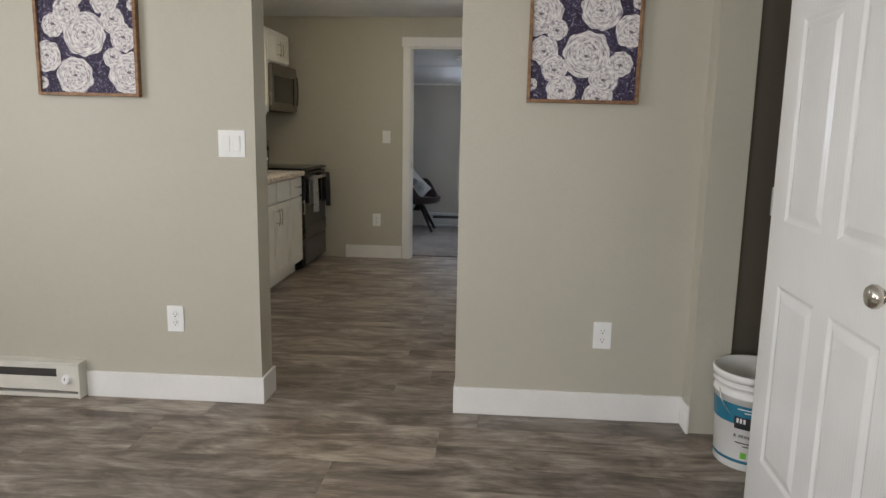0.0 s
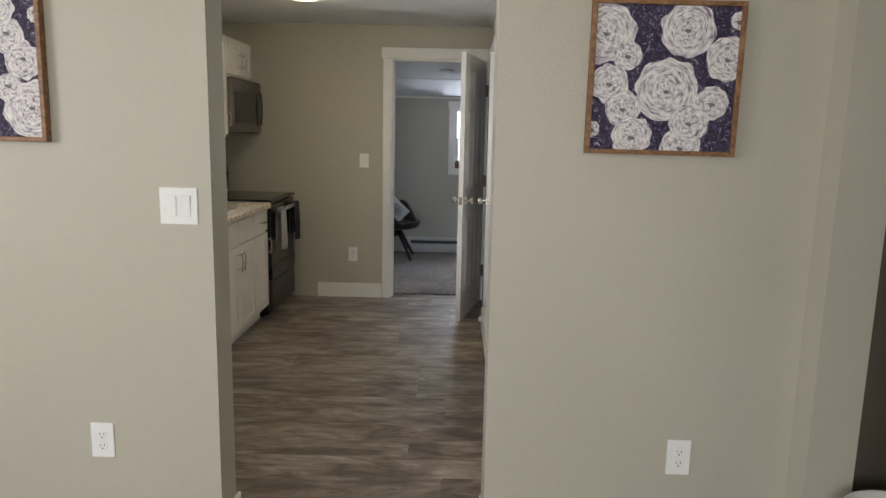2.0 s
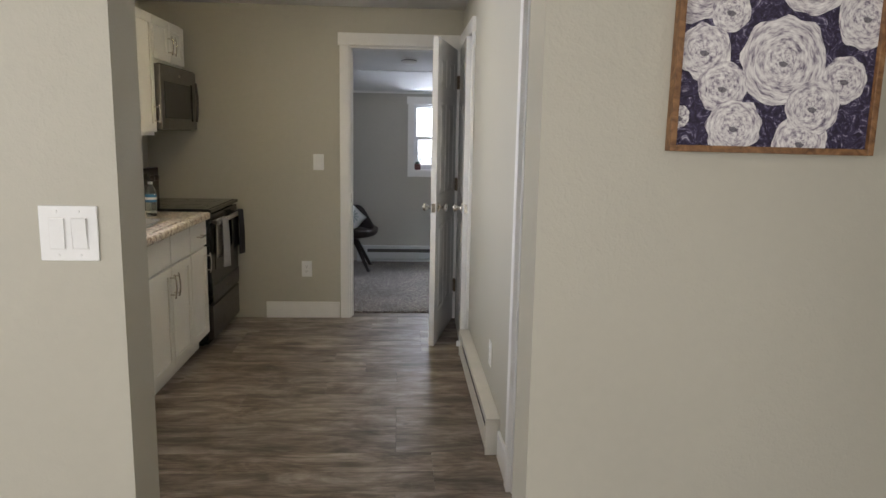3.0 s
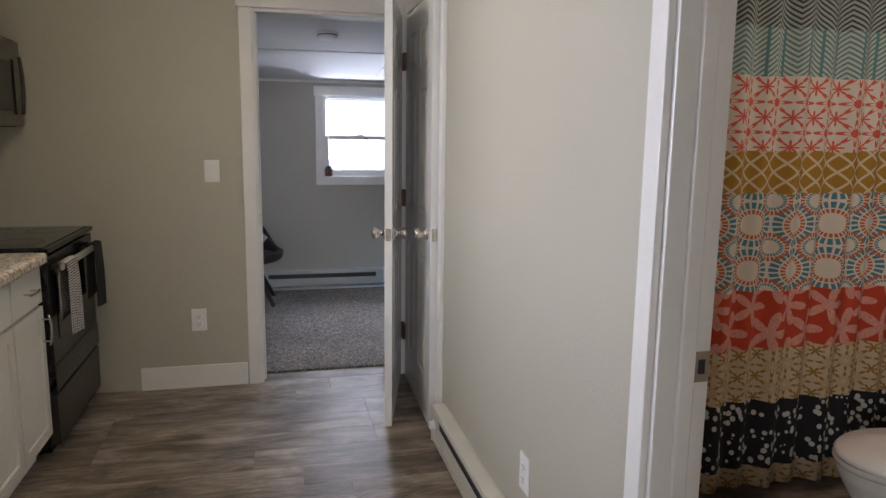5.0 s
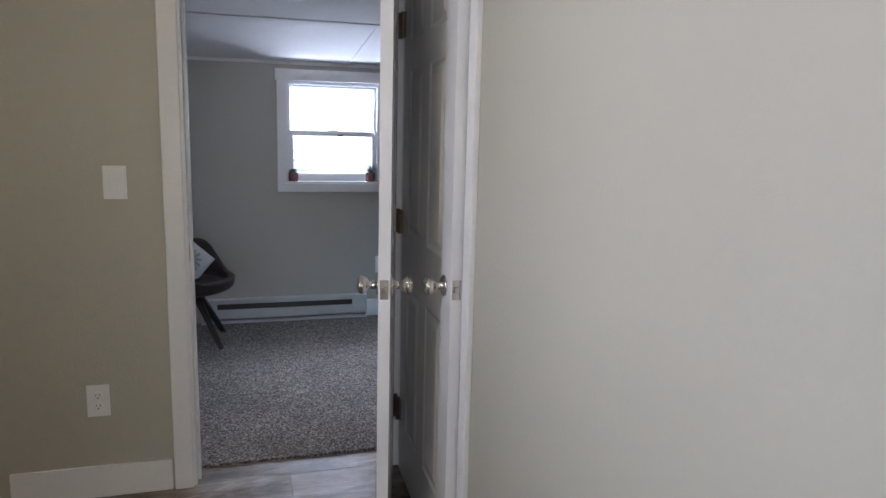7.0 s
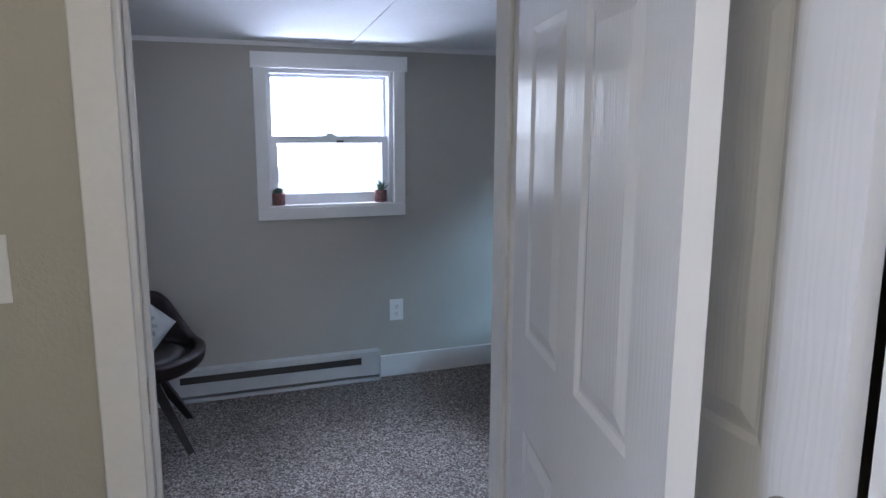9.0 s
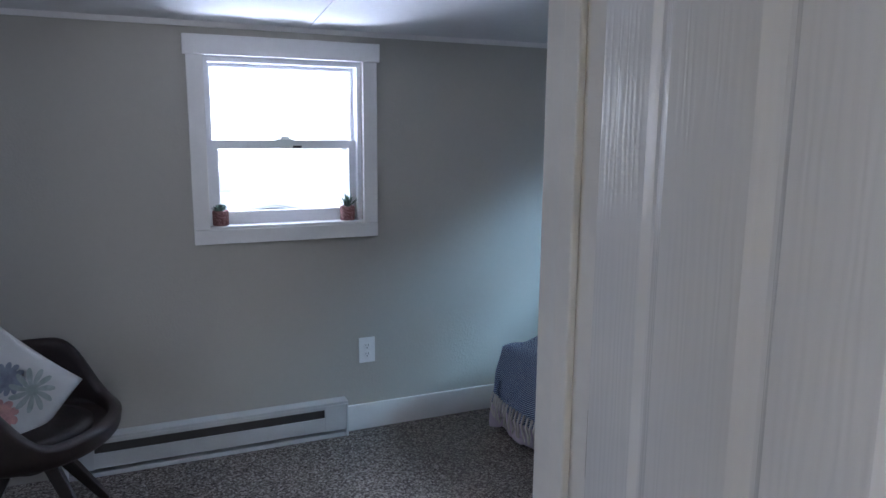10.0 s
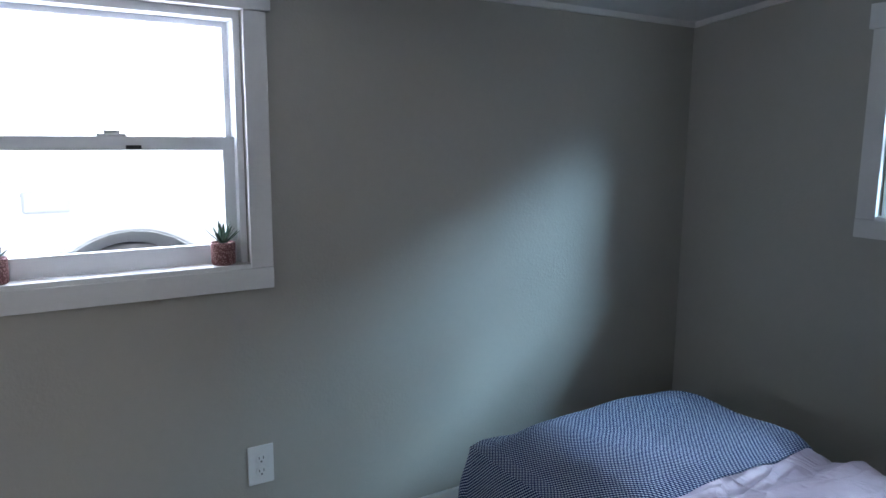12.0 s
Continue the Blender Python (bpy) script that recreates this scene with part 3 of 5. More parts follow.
def baseboard_heater(name, m, length, high, material, label, knob_side=0, damper=0.0):
    """An electric baseboard heater; local x along the wall, y into the room, z up."""
    root = thing(name, m, label, "heater")
    d = 0.062
    bm = boxes((0, length, 0, 0.008, 0.0, high), (0.0, length, 0.008, d, high - 0.012, high), bevel=0.002)
    part("back_panel", bm, material, root)
    part("front_panel", boxes((0.012, length - 0.012, d - 0.006, d, high * 0.22, high * 0.60), bevel=0.002), material, root)
    part("bottom_lip", boxes((0.012, length - 0.012, 0.0081, d - 0.004, 0.0, 0.02), bevel=0.002), material, root)
    part("top_lip", boxes((0.012, length - 0.012, d - 0.006, d, high - 0.03, high - 0.0121), bevel=0.002), material, root)
    part("heating_element", boxes((0.05, length - 0.05, 0.012, d - 0.014, high * 0.3, high - 0.035)), FINS, root, "dark metal heating fins")
    for x0, x1 in ((0, 0.012), (length - 0.012, length)):
        part("end_cap", boxes((x0, x1, 0.0082, d + 0.003, 0.0, high - 0.0121), bevel=0.003), material, root)
    for x0, x1, on in ((0.0121, 0.11, knob_side <= 0), (length - 0.11, length - 0.0121, knob_side >= 0)):
        if on:
            part("control_box", boxes((x0, x1, d - 0.012, d + 0.001, 0.035, high - 0.0125), bevel=0.002), material, root)
    if knob_side:
        x = 0.058 if knob_side < 0 else length - 0.058
        k = part("thermostat_knob", lathe(((0, 0), (0.024, 0), (0.024, 0.004), (0.019, 0.006), (0.018, 0.02), (0.015, 0.022), (0, 0.022)), 26, Matrix.Translation((x, d + 0.001, high * 0.55)) @ pose(0, 0, 0, -90)), PLASTIC, root, "cream thermostat dial", True)
        part("dial_mark", boxes((x - 0.002, x + 0.002, d + 0.0232, d + 0.0238, high * 0.55, high * 0.55 + 0.014)), SLOT, k)
    return root


# local x runs towards -x for a wall that faces -y (turn of 180)
baseboard_heater("baseboard_heater", pose(-1.89, WA, 0.004, 0, 0, 180), 1.3, 0.172, HEATER, "cream electric baseboard heater with a dial", -1)
baseboard_heater("baseboard_heater", pose(0.0, 4.16, 0.004, 0, 0, 90), 1.42, 0.172, HEATER, "cream electric baseboard heater under the kitchen wall", 1)
baseboard_heater("baseboard_heater", pose(0.258, WC, 0.014, 0, 0, 180), 1.17, 0.172, HEATER_GREY, "grey-white electric baseboard heater under the window", 0)


def rose_print(m, tilt, label):
    """A square framed print of white roses; local x right, y towards the wall, z up from its middle."""
    root = thing("framed_print", m @ pose(0, 0, 0, 0, tilt, 0), label, "picture", "rose prints")
    w, b, d = 0.228, 0.014, 0.03
    for nm, x0, x1, z0, z1 in (("frame_side", -w, -w + b, -w, w), ("frame_side", w - b, w, -w, w), ("frame_rail", -w + b, w - b, w - b, w), ("frame_rail", -w + b, w - b, -w, -w + b)):
        part(nm, boxes((x0, x1, -d, 0, z0, z1), bevel=0.0015), OAK, root, "brown stained wood frame")
    c = w - b
    canvas = part("canvas", boxes((-c, c, -0.018, -0.006, -c, c)), GROUND_PAINT, root, "indigo brushed canvas")
    blooms = ((-0.183, 0.131, 0.094), (0.060, 0.146, 0.086), (0.211, 0.174, 0.029), (0.185, 0.063, 0.070), (-0.211, -0.154, 0.026), (-0.165, -0.017, 0.060), (0.009, -0.034, 0.100), (-0.114, 0.066, 0.045), (0.148, -0.068, 0.053), (-0.120, -0.091, 0.057), (0.063, -0.203, 0.064), (0.083, -0.128, 0.064), (-0.088, -0.174, 0.064))
    for i, (bx, bz, br) in enumerate(blooms):
        bm = bmesh.new()
        ring = []
        for k in range(40):
            a = 2 * math.pi * k / 40
            rr = br * (0.95 + 0.12 * noise.noise((math.cos(a) * 2.2 + i * 7, math.sin(a) * 2.2, 0)) + 0.03 * math.sin(9 * a + i))
            x, z = rr * math.cos(a), rr * math.sin(a)
            ring.append(bm.verts.new((min(max(x + bx, -c), c) - bx, 0, min(max(z + bz, -c), c) - bz)))
        mid = bm.verts.new((0, -0.0008, 0))
        for k in range(40):
            bm.faces.new((ring[k], ring[(k + 1) % 40], mid))
        bmesh.ops.recalc_face_normals(bm, faces=bm.faces)
        ob = part("rose", bm, ROSE, canvas)
        ob.location = (bx, -0.0185 - 0.00025 * i, bz)
    return root


rose_print(pose(-1.770, WA - 0.002, 1.617), 180.4, "square print of white roses on indigo in a brown wood frame")
rose_print(pose(0.354, WA - 0.002, 1.616), 0.4, "square print of white roses on indigo in a brown wood frame")


def text_part(name, body, size, m, material, parent):
    cu = bpy.data.curves.new(name, "FONT")
    cu.body, cu.size, cu.align_x, cu.align_y, cu.extrude = body, size, "CENTER", "CENTER", 0.0004
    tmp = bpy.data.objects.new(name, cu)
    me = bpy.data.meshes.new_from_object(tmp)
    bpy.data.objects.remove(tmp)
    me.transform(m)
    me.materials.append(material)
    ob = new(name, me)
    ob.parent = parent
    return ob


def paint_bucket():
    root = thing("paint_bucket", pose(1.045, 2.45, 0.0), "white five-gallon paint bucket with a teal label on the floor", "bucket")
    white = plain("bucket_plastic", (0.78, 0.77, 0.74), 0.35, 0, 0.03, 15)
    teal = plain("teal_print", (0.015, 0.16, 0.25), 0.4)
    dark = plain("label_black", (0.02, 0.02, 0.022), 0.4)
    green = plain("label_green", (0.16, 0.5, 0.05), 0.4)
    part("body", lathe(((0, 0), (0.131, 0), (0.134, 0.004), (0.147, 0.285), (0.153, 0.286), (0.153, 0.294), (0.148, 0.296), (0.1485, 0.325), (0.156, 0.326), (0.156, 0.334), (0.149, 0.336), (0.1495, 0.36), (0, 0.36)), 48), white, root, "", True)
    lid = part("lid", lathe(((0.150, 0.352), (0.160, 0.35), (0.161, 0.372), (0.156, 0.379), (0.148, 0.378), (0.144, 0.368), (0, 0.368)), 48), white, root, "", True)
    part("spout_cap", lathe(((0.044, 0.3685), (0.044, 0.382), (0.04, 0.385), (0.03, 0.384), (0.028, 0.377), (0, 0.376)), 28, Matrix.Translation((0.045, 0.0, 0))), white, lid, "", True)
    def band(name, z0, z1, a0, a1, out, mat):
        bm = bmesh.new()
        rows = []
        for z in (z0, z1):
            rr = 0.134 + 0.013 * z / 0.285 + out
            rows.append([bm.verts.new((rr * math.cos(radians(a)), rr * math.sin(radians(a)), z)) for a in np.linspace(a0, a1, 30)])
        for k in range(29):
            bm.faces.new((rows[0][k], rows[0][k + 1], rows[1][k + 1], rows[1][k]))
        return part(name, bm, mat, root, "", True)
    band("teal_band", 0.185, 0.262, -235, -40, 0.001, teal)
    band("teal_stripe", 0.03, 0.042, -235, -40, 0.001, teal)
    logo = band("logo_block", 0.170, 0.218, -136, -104, 0.002, dark)
    band("green_mark", 0.052, 0.076, -124, -115, 0.001, green)
    def at(a, z, out):
        rr = 0.134 + 0.013 * z / 0.285 + out
        return Matrix.Translation((rr * math.cos(radians(a)), rr * math.sin(radians(a)), z)) @ pose(0, 0, 0, 90, 0, a + 90)
    # the maker's mark as plain light bars, the readable line as letters
    for a in (-131, -126, -121):
        part("logo_bar", boxes((-0.004, 0.004, -0.009, 0.009, 0, 0.0006)), white, logo).matrix_local = at(a, 0.203, 0.0024)
    for ch, a in zip("& PRIMER IN ONE", np.linspace(-134, -82, 15)):
        if ch != " ":
            text_part("letter", ch, 0.017, at(a, 0.140, 0.001), dark, root)
    for z, a0, a1 in ((0.112, -133, -92), (0.100, -122, -103), (0.247, -132, -96), (0.235, -122, -106)):
        band("print_line", z, z + 0.004, a0, a1, 0.0016, dark if z < 0.2 else white)
    handle = [(-0.152 * math.cos(radians(a)), -0.152 * math.sin(radians(a)) * 0.35 - 0.05, 0.31 - 0.14 * math.sin(radians(a))) for a in range(0, 181, 12)]
    part("bail_handle", tube(handle, 0.002, 8), STEEL, root, "thin wire bail handle", True)
    part("handle_grip", tube([(-0.04, -0.105, 0.171), (0.0, -0.106, 0.169), (0.04, -0.105, 0.171)], 0.006, 8), white, root, "", True)


paint_bucket()


# ---- kitchen ----
CF = -1.68      # face of the base cabinets


def shaker(bm_x, y0, y1, z0, z1, inset=0.045):
    """A shaker door or drawer front whose face looks along +x."""
    bm = boxes((bm_x - 0.018, bm_x - 0.010, y0, y1, z0, z1))
    for row in ((y0, y0 + inset, z0, z1), (y1 - inset, y1, z0, z1), (y0 + inset, y1 - inset, z0, z0 + inset), (y0 + inset, y1 - inset, z1 - inset, z1)):
        box(bm, bm_x - 0.010, bm_x, *row, bevel=0.0015)
    return bm


def bar_pull(parent, x, y, z, length, upright=True):
    a = length / 2
    n = 9
    pts = []
    for k in range(n):
        s = -1 + 2 * k / (n - 1)
        out = 0.026 + 0.008 * (1 - s * s)
        pts.append((x + out, y, z + a * s) if upright else (x + out, y + a * s, z))
    p = part("handle", tube(pts, 0.0045, 8), NICKEL, parent, "curved satin nickel pull", True)
    for s in (-0.72, 0.72):
        q = (y, z + a * s) if upright else (y + a * s, z)
        part("handle_post", tube([(x, q[0], q[1]), (x + 0.028, q[0], q[1])], 0.004, 8), NICKEL, p)


def base_cabinet(y0, y1, doors, drawers, label):
    root = thing("base_cabinet", Matrix(), label, "cabinet", "kitchen base cabinets")
    part("body", boxes((-2.285, CF - 0.019, y0, y1, 0.10, 0.855)), CAB, root)
    part("toe_kick", boxes((-2.285, CF - 0.075, y0, y1, 0.0, 0.0999)), CAB, root)
    w = (y1 - y0) / doors
    for k in range(doors):
        a, b = y0 + k * w + 0.006, y0 + (k + 1) * w - 0.006
        d = part("door", shaker(CF, a, b, 0.115, 0.675), CAB, root)
        hy = (b - 0.025 if k == 0 else a + 0.025) if doors == 2 else b - 0.025
        bar_pull(d, CF, hy, 0.575, 0.13)
    dw = (y1 - y0) / drawers
    for k in range(drawers):
        a, b = y0 + k * dw + 0.006, y0 + (k + 1) * dw - 0.006
        dr = part("drawer_front", boxes((CF - 0.018, CF, a, b, 0.69, 0.842), bevel=0.003), CAB, root)
        if doors == 1:
            bar_pull(dr, CF, (a + b) / 2, 0.765, 0.11, False)
    return root


base_cabinet(4.685, 5.395, 2, 2, "white shaker sink cabinet with two doors")
base_cabinet(5.397, 5.742, 1, 1, "narrow white shaker cabinet with a drawer")
base_cabinet(3.45, 4.07, 1, 1, "white shaker cabinet beside the dishwasher")


def dishwasher():
    root = thing("dishwasher", Matrix(), "black dishwasher under the counter", "dishwasher")
    part("body", boxes((-2.28, CF - 0.02, 4.075, 4.68, 0.1, 0.85)), BLACK, root)
    part("door", boxes((CF - 0.0199, CF + 0.004, 4.08, 4.676, 0.11, 0.72), bevel=0.004), BLACK, root)
    part("control_panel", boxes((CF - 0.0199, CF + 0.006, 4.08, 4.676, 0.724, 0.85), bevel=0.004), BLACK, root)
    part("toe_panel", boxes((-2.2, CF - 0.075, 4.08, 4.676, 0.0, 0.0999)), BLACK, root)


dishwasher()


def countertop():
    root = thing("countertop", Matrix(), "speckled beige laminate worktop with a rounded edge", "worktop")
    s = (4.72, 5.33, -2.2, -1.80)   # sink cut-out
    bm = bmesh.new()
    for row in ((-2.285, -1.70, 3.44, s[0], 0.857, 0.895), (-2.285, -1.70, s[1], 5.742, 0.857, 0.895), (-2.285, s[2], s[0], s[1], 0.857, 0.895), (s[3], -1.70, s[0], s[1], 0.857, 0.895)):
        box(bm, *row)
    part("slab", bm, COUNTER, root)
    part("front_edge", boxes((-1.6999, -1.648, 3.44, 5.742, 0.852, 0.8955), bevel=0.012), COUNTER, root)
    part("backsplash", boxes((-2.285, -2.265, 3.44, 5.742, 0.8952, 0.985), bevel=0.003), COUNTER, root)
    return s


SINK = countertop()


def kitchen_sink():
    y0, y1, x0, x1 = SINK
    root = thing("sink", Matrix(), "stainless steel drop-in sink in the worktop", "sink")
    bm = boxes((x0 - 0.02, x1 + 0.025, y0 - 0.02, y0 + 0.012, 0.8957, 0.902), (x0 - 0.02, x1 + 0.025, y1 - 0.012, y1 + 0.02, 0.8957, 0.902), (x0 - 0.02, x0 + 0.012, y0 + 0.012, y1 - 0.012, 0.8957, 0.902), (x1 - 0.012, x1 + 0.025, y0 + 0.012, y1 - 0.012, 0.8957, 0.902))
    part("rim", bm, STEEL, root)
    part("bowl", boxes((x0 + 0.005, x0 + 0.012, y0 + 0.005, y1 - 0.005, 0.73, 0.8956), (x1 - 0.012, x1 - 0.005, y0 + 0.005, y1 - 0.005, 0.73, 0.8956), (x0 + 0.012, x1 - 0.012, y0 + 0.005, y0 + 0.012, 0.73, 0.8956), (x0 + 0.012, x1 - 0.012, y1 - 0.012, y1 - 0.005, 0.73, 0.8956), (x0 + 0.012, x1 - 0.012, y0 + 0.012, y1 - 0.012, 0.73, 0.737)), STEEL, root)


kitchen_sink()


def water_bottle():
    root = thing("water_bottle", pose(-1.93, 5.50, 0.8955), "clear plastic water bottle with a blue label on the worktop", "bottle")
    n = Nodes("clear_bottle_plastic")
    n.bsdf.inputs["Transmission Weight"].default_value = 0.9
    n.bsdf.inputs["IOR"].default_value = 1.33
    clear = n.done((0.86, 0.93, 0.95), 0.05)
    part("bottle_body", lathe(((0, 0.0), (0.028, 0.0), (0.032, 0.006), (0.032, 0.03), (0.030, 0.036), (0.032, 0.042), (0.032, 0.135), (0.028, 0.155), (0.015, 0.182), (0.0125, 0.19), (0.0125, 0.198), (0, 0.198)), 28), clear, root, "", True)
    lab = part("label", lathe(((0.0326, 0.085), (0.0326, 0.13)), 28), plain("bottle_label_blue", (0.05, 0.22, 0.42), 0.4), root, "blue and white wrap label", True)
    part("label_band", lathe(((0.0329, 0.10), (0.0329, 0.114)), 28), PLASTIC, lab, "", True)
    part("cap", lathe(((0.0, 0.205), (0.013, 0.205), (0.014, 0.203), (0.014, 0.19), (0.0, 0.19)), 20), PLASTIC, root, "", True)


water_bottle()


def kitchen_range():
    y0, y1, xb, xf = 5.752, 6.50, -2.27, -1.665
    root = thing("electric_range", Matrix(), "black and stainless freestanding electric range with towels", "stove")
    part("body", boxes((xb, xf - 0.03, y0, y1, 0.02, 0.885)), BLACK, root)
    for y in (y0 + 0.05, y1 - 0.05):
        for x in (xb + 0.06, xf - 0.09):
            part("foot", lathe(((0, 0), (0.018, 0), (0.018, 0.02), (0, 0.02)), 12, Matrix.Translation((x, y, 0))), BLACK, root)
    part("cooktop", boxes((xb, xf + 0.015, y0 - 0.002, y1 + 0.002, 0.8851, 0.907), bevel=0.006), BLACK, root)
    part("glass_top", boxes((xb + 0.06, xf - 0.01, y0 + 0.02, y1 - 0.02, 0.9072, 0.910), bevel=0.001), BLACK_GLASS, root, "black glass cooktop")
    ring = plain("burner_print", (0.10, 0.10, 0.10), 0.25)
    for x, y, rr in ((-2.05, 5.94, 0.075), (-2.05, 6.31, 0.095), (-1.82, 5.94, 0.10), (-1.82, 6.31, 0.075)):
        part("burner_ring", lathe(((rr, 0.9102), (rr + 0.003, 0.9102), (rr + 0.003, 0.9106), (rr, 0.9106)), 36, Matrix.Translation((x, y, 0))), ring, root)
    guard = part("backguard", boxes((xb, xb + 0.055, y0, y1, 0.907, 1.135), bevel=0.008), SLATE, root, "stainless control backguard")
    part("display", boxes((xb + 0.0551, xb + 0.058, y0 + 0.24, y1 - 0.24, 1.02, 1.10)), BLACK_GLASS, guard)
    for y in (y0 + 0.08, y0 + 0.17, y1 - 0.17, y1 - 0.08):
        part("knob", lathe(((0, 0), (0.024, 0), (0.022, 0.006), (0.018, 0.022), (0.015, 0.026), (0, 0.026)), 20, Matrix.Translation((xb + 0.055, y, 1.06)) @ pose(0, 0, 0, 0, 90, 0)), SLATE, guard, "", True)
    door = part("oven_door", boxes((xf - 0.0299, xf + 0.006, y0 + 0.006, y1 - 0.006, 0.355, 0.872), bevel=0.005), BLACK, root, "black oven door")
    part("door_glass", boxes((xf + 0.0062, xf + 0.009, y0 + 0.10, y1 - 0.10, 0.50, 0.78), bevel=0.001), BLACK_GLASS, door)
    part("trim_panel", boxes((xf + 0.0062, xf + 0.010, y0 + 0.006, y1 - 0.006, 0.29, 0.40), bevel=0.002), SLATE, door, "stainless lower trim panel")
    part("maker_badge", lathe(((0, 0.0), (0.012, 0.0), (0.011, 0.0012), (0, 0.0014)), 20, Matrix.Translation((xf + 0.0101, (y0 + y1) / 2, 0.345)) @ pose(0, 0, 0, 0, 90, 0)), NICKEL, door)
    part("door_handle", boxes((xf + 0.042, xf + 0.062, y0 + 0.04, y1 - 0.04, 0.808, 0.836), bevel=0.007), STEEL, door, "stainless bar handle")
    for y in (y0 + 0.055, y1 - 0.085):
        part("handle_bracket", boxes((xf + 0.006, xf + 0.0419, y, y + 0.03, 0.812, 0.832), bevel=0.004), SLATE, door)
    part("drawer", boxes((xf - 0.0299, xf + 0.006, y0 + 0.006, y1 - 0.006, 0.05, 0.275), bevel=0.004), SLATE, root, "stainless storage drawer")
    return xf


RANGE_FRONT = kitchen_range()


def checked_cloth():
    n = Nodes("black_white_check")
    x, y, z = n.xyz()
    def band(c):
        return n.math("LESS_THAN", n.math("FRACT", n.math("MULTIPLY", c, 85.0)), 0.36)
    both = n.math("MULTIPLY", n.math("ADD", band(y), band(z)), 0.5)
    n.bump(n.noise(500, 2), 0.4, 0.001)
    return n.done(n.ramp(both, (0.1, (0.72, 0.70, 0.66)), (0.5, (0.13, 0.125, 0.13)), (0.95, (0.02, 0.02, 0.025))), 0.95)


def hung_towel(name, y0, y1, front, back, material, label, seed):
    """A towel folded over the oven handle, with soft folds."""
    root = thing(name, Matrix(), label, "towel", "towels on the oven handle")
    xh, zt = RANGE_FRONT + 0.052, 0.8385
    bm = bmesh.new()
    cols, prof = 16, []
    for k in range(14):
        prof.append((0.0165 + 0.002, zt - front * (1 - k / 13)))
    for a in range(15, 180, 30):
        prof.append((0.0185 * math.cos(radians(a)), zt + 0.006 * math.sin(radians(a))))
    for k in range(1, 9):
        prof.append((-0.0165, zt - back * k / 8))
    grid = []
    for j, (dx, z) in enumerate(prof):
        row = []
        for i in range(cols):
            s = i / (cols - 1)
            drop = max(0, zt - z)
            pinch = 1 - 0.16 * math.exp(-drop * 9)
            y = (y0 + y1) / 2 + (y1 - y0) * (s - 0.5) * pinch + 0.02 * drop * seed
            wave = 0.009 * min(1, drop * 6) * math.sin(s * 9.5 + seed * 2.1 + drop * 2)
            row.append(bm.verts.new((xh + dx + (abs(wave) if dx > 0 else -abs(wave) * 0.2), y, z - 0.02 * s * (drop > front * 0.96))))
        grid.append(row)
    for a, b in zip(grid, grid[1:]):
        for i in range(cols - 1):
            bm.faces.new((a[i], a[i + 1], b[i + 1], b[i]))
    ob = part("cloth", bm, material, root, "", True)
    mod = ob.modifiers.new("thickness", "SOLIDIFY")
    mod.thickness, mod.offset = 0.0022, 0.0


hung_towel("dish_towel", 5.79, 5.97, 0.31, 0.25, checked_cloth(), "black and white checked dish towel over the oven handle", 1.0)
hung_towel("dish_towel", 6.25, 6.42, 0.30, 0.26, plain("navy_black_cloth", (0.012, 0.012, 0.018), 0.95, 0, 0.2, 40, 0.4, 400), "plain black dish towel over the oven handle", -0.6)


def microwave():
    y0, y1, x0, x1, z0, z1 = 5.752, 6.50, -2.28, -1.925, 1.402, 1.805
    root = thing("microwave", Matrix(), "stainless over-the-range microwave under the cabinet", "microwave")
    part("body", boxes((x0, x1 - 0.04, y0, y1, z0, z1)), BLACK, root)
    part("front_panel", boxes((x1 - 0.0399, x1, y0, y1, z0 + 0.004, z1), bevel=0.005), plain("warm_stainless", (0.21, 0.195, 0.175), 0.32, 1.0, 0.08, 12, 0.05, 200), root, "stainless door front")
    part("door_window", boxes((x1 + 0.0002, x1 + 0.004, y0 + 0.06, y1 - 0.14, z0 + 0.075, z1 - 0.10), bevel=0.001), BLACK_GLASS, root, "black glass window")
    part("control_strip", boxes((x1 + 0.0002, x1 + 0.003, y1 - 0.135, y1 - 0.10, z0 + 0.06, z1 - 0.09)), BLACK_GLASS, root)
    pts = [(x1 + 0.014 + 0.010 * math.sin(math.pi * k / 8), y1 - 0.055, z0 + 0.06 + 0.27 * k / 8) for k in range(9)]
    part("door_handle", tube(pts, 0.009, 10), SLATE, root, "curved stainless handle", True)
    part("maker_badge", lathe(((0, 0.0), (0.011, 0.0), (0.010, 0.0012), (0, 0.0014)), 20, Matrix.Translation((x1 + 0.0001, (y0 + y1) / 2, z1 - 0.05)) @ pose(0, 0, 0, 0, 90, 0)), NICKEL, root)
    part("vent_grille", boxes((x1 - 0.03, x1 - 0.005, y0 + 0.03, y1 - 0.03, z1 + 0.0002, z1 + 0.004)), BLACK, root)


microwave()


def wall_cabinet(y0, y1, z0, z1, doors, label, pull_z):
    x1 = -1.955
    root = thing("wall_cabinet", Matrix(), label, "cabinet", "kitchen wall cabinets")
    part("body", boxes((-2.285, x1 - 0.019, y0, y1, z0, z1)), CAB, root)
    w = (y1 - y0) / doors
    for k in range(doors):
        a, b = y0 + k * w + 0.006, y0 + (k + 1) * w - 0.006
        d = part("door", shaker(x1, a, b, z0 + 0.022, z1 - 0.012, 0.05), CAB, root)
        bar_pull(d, x1, b - 0.028 if k == 0 else a + 0.028, pull_z, 0.12)


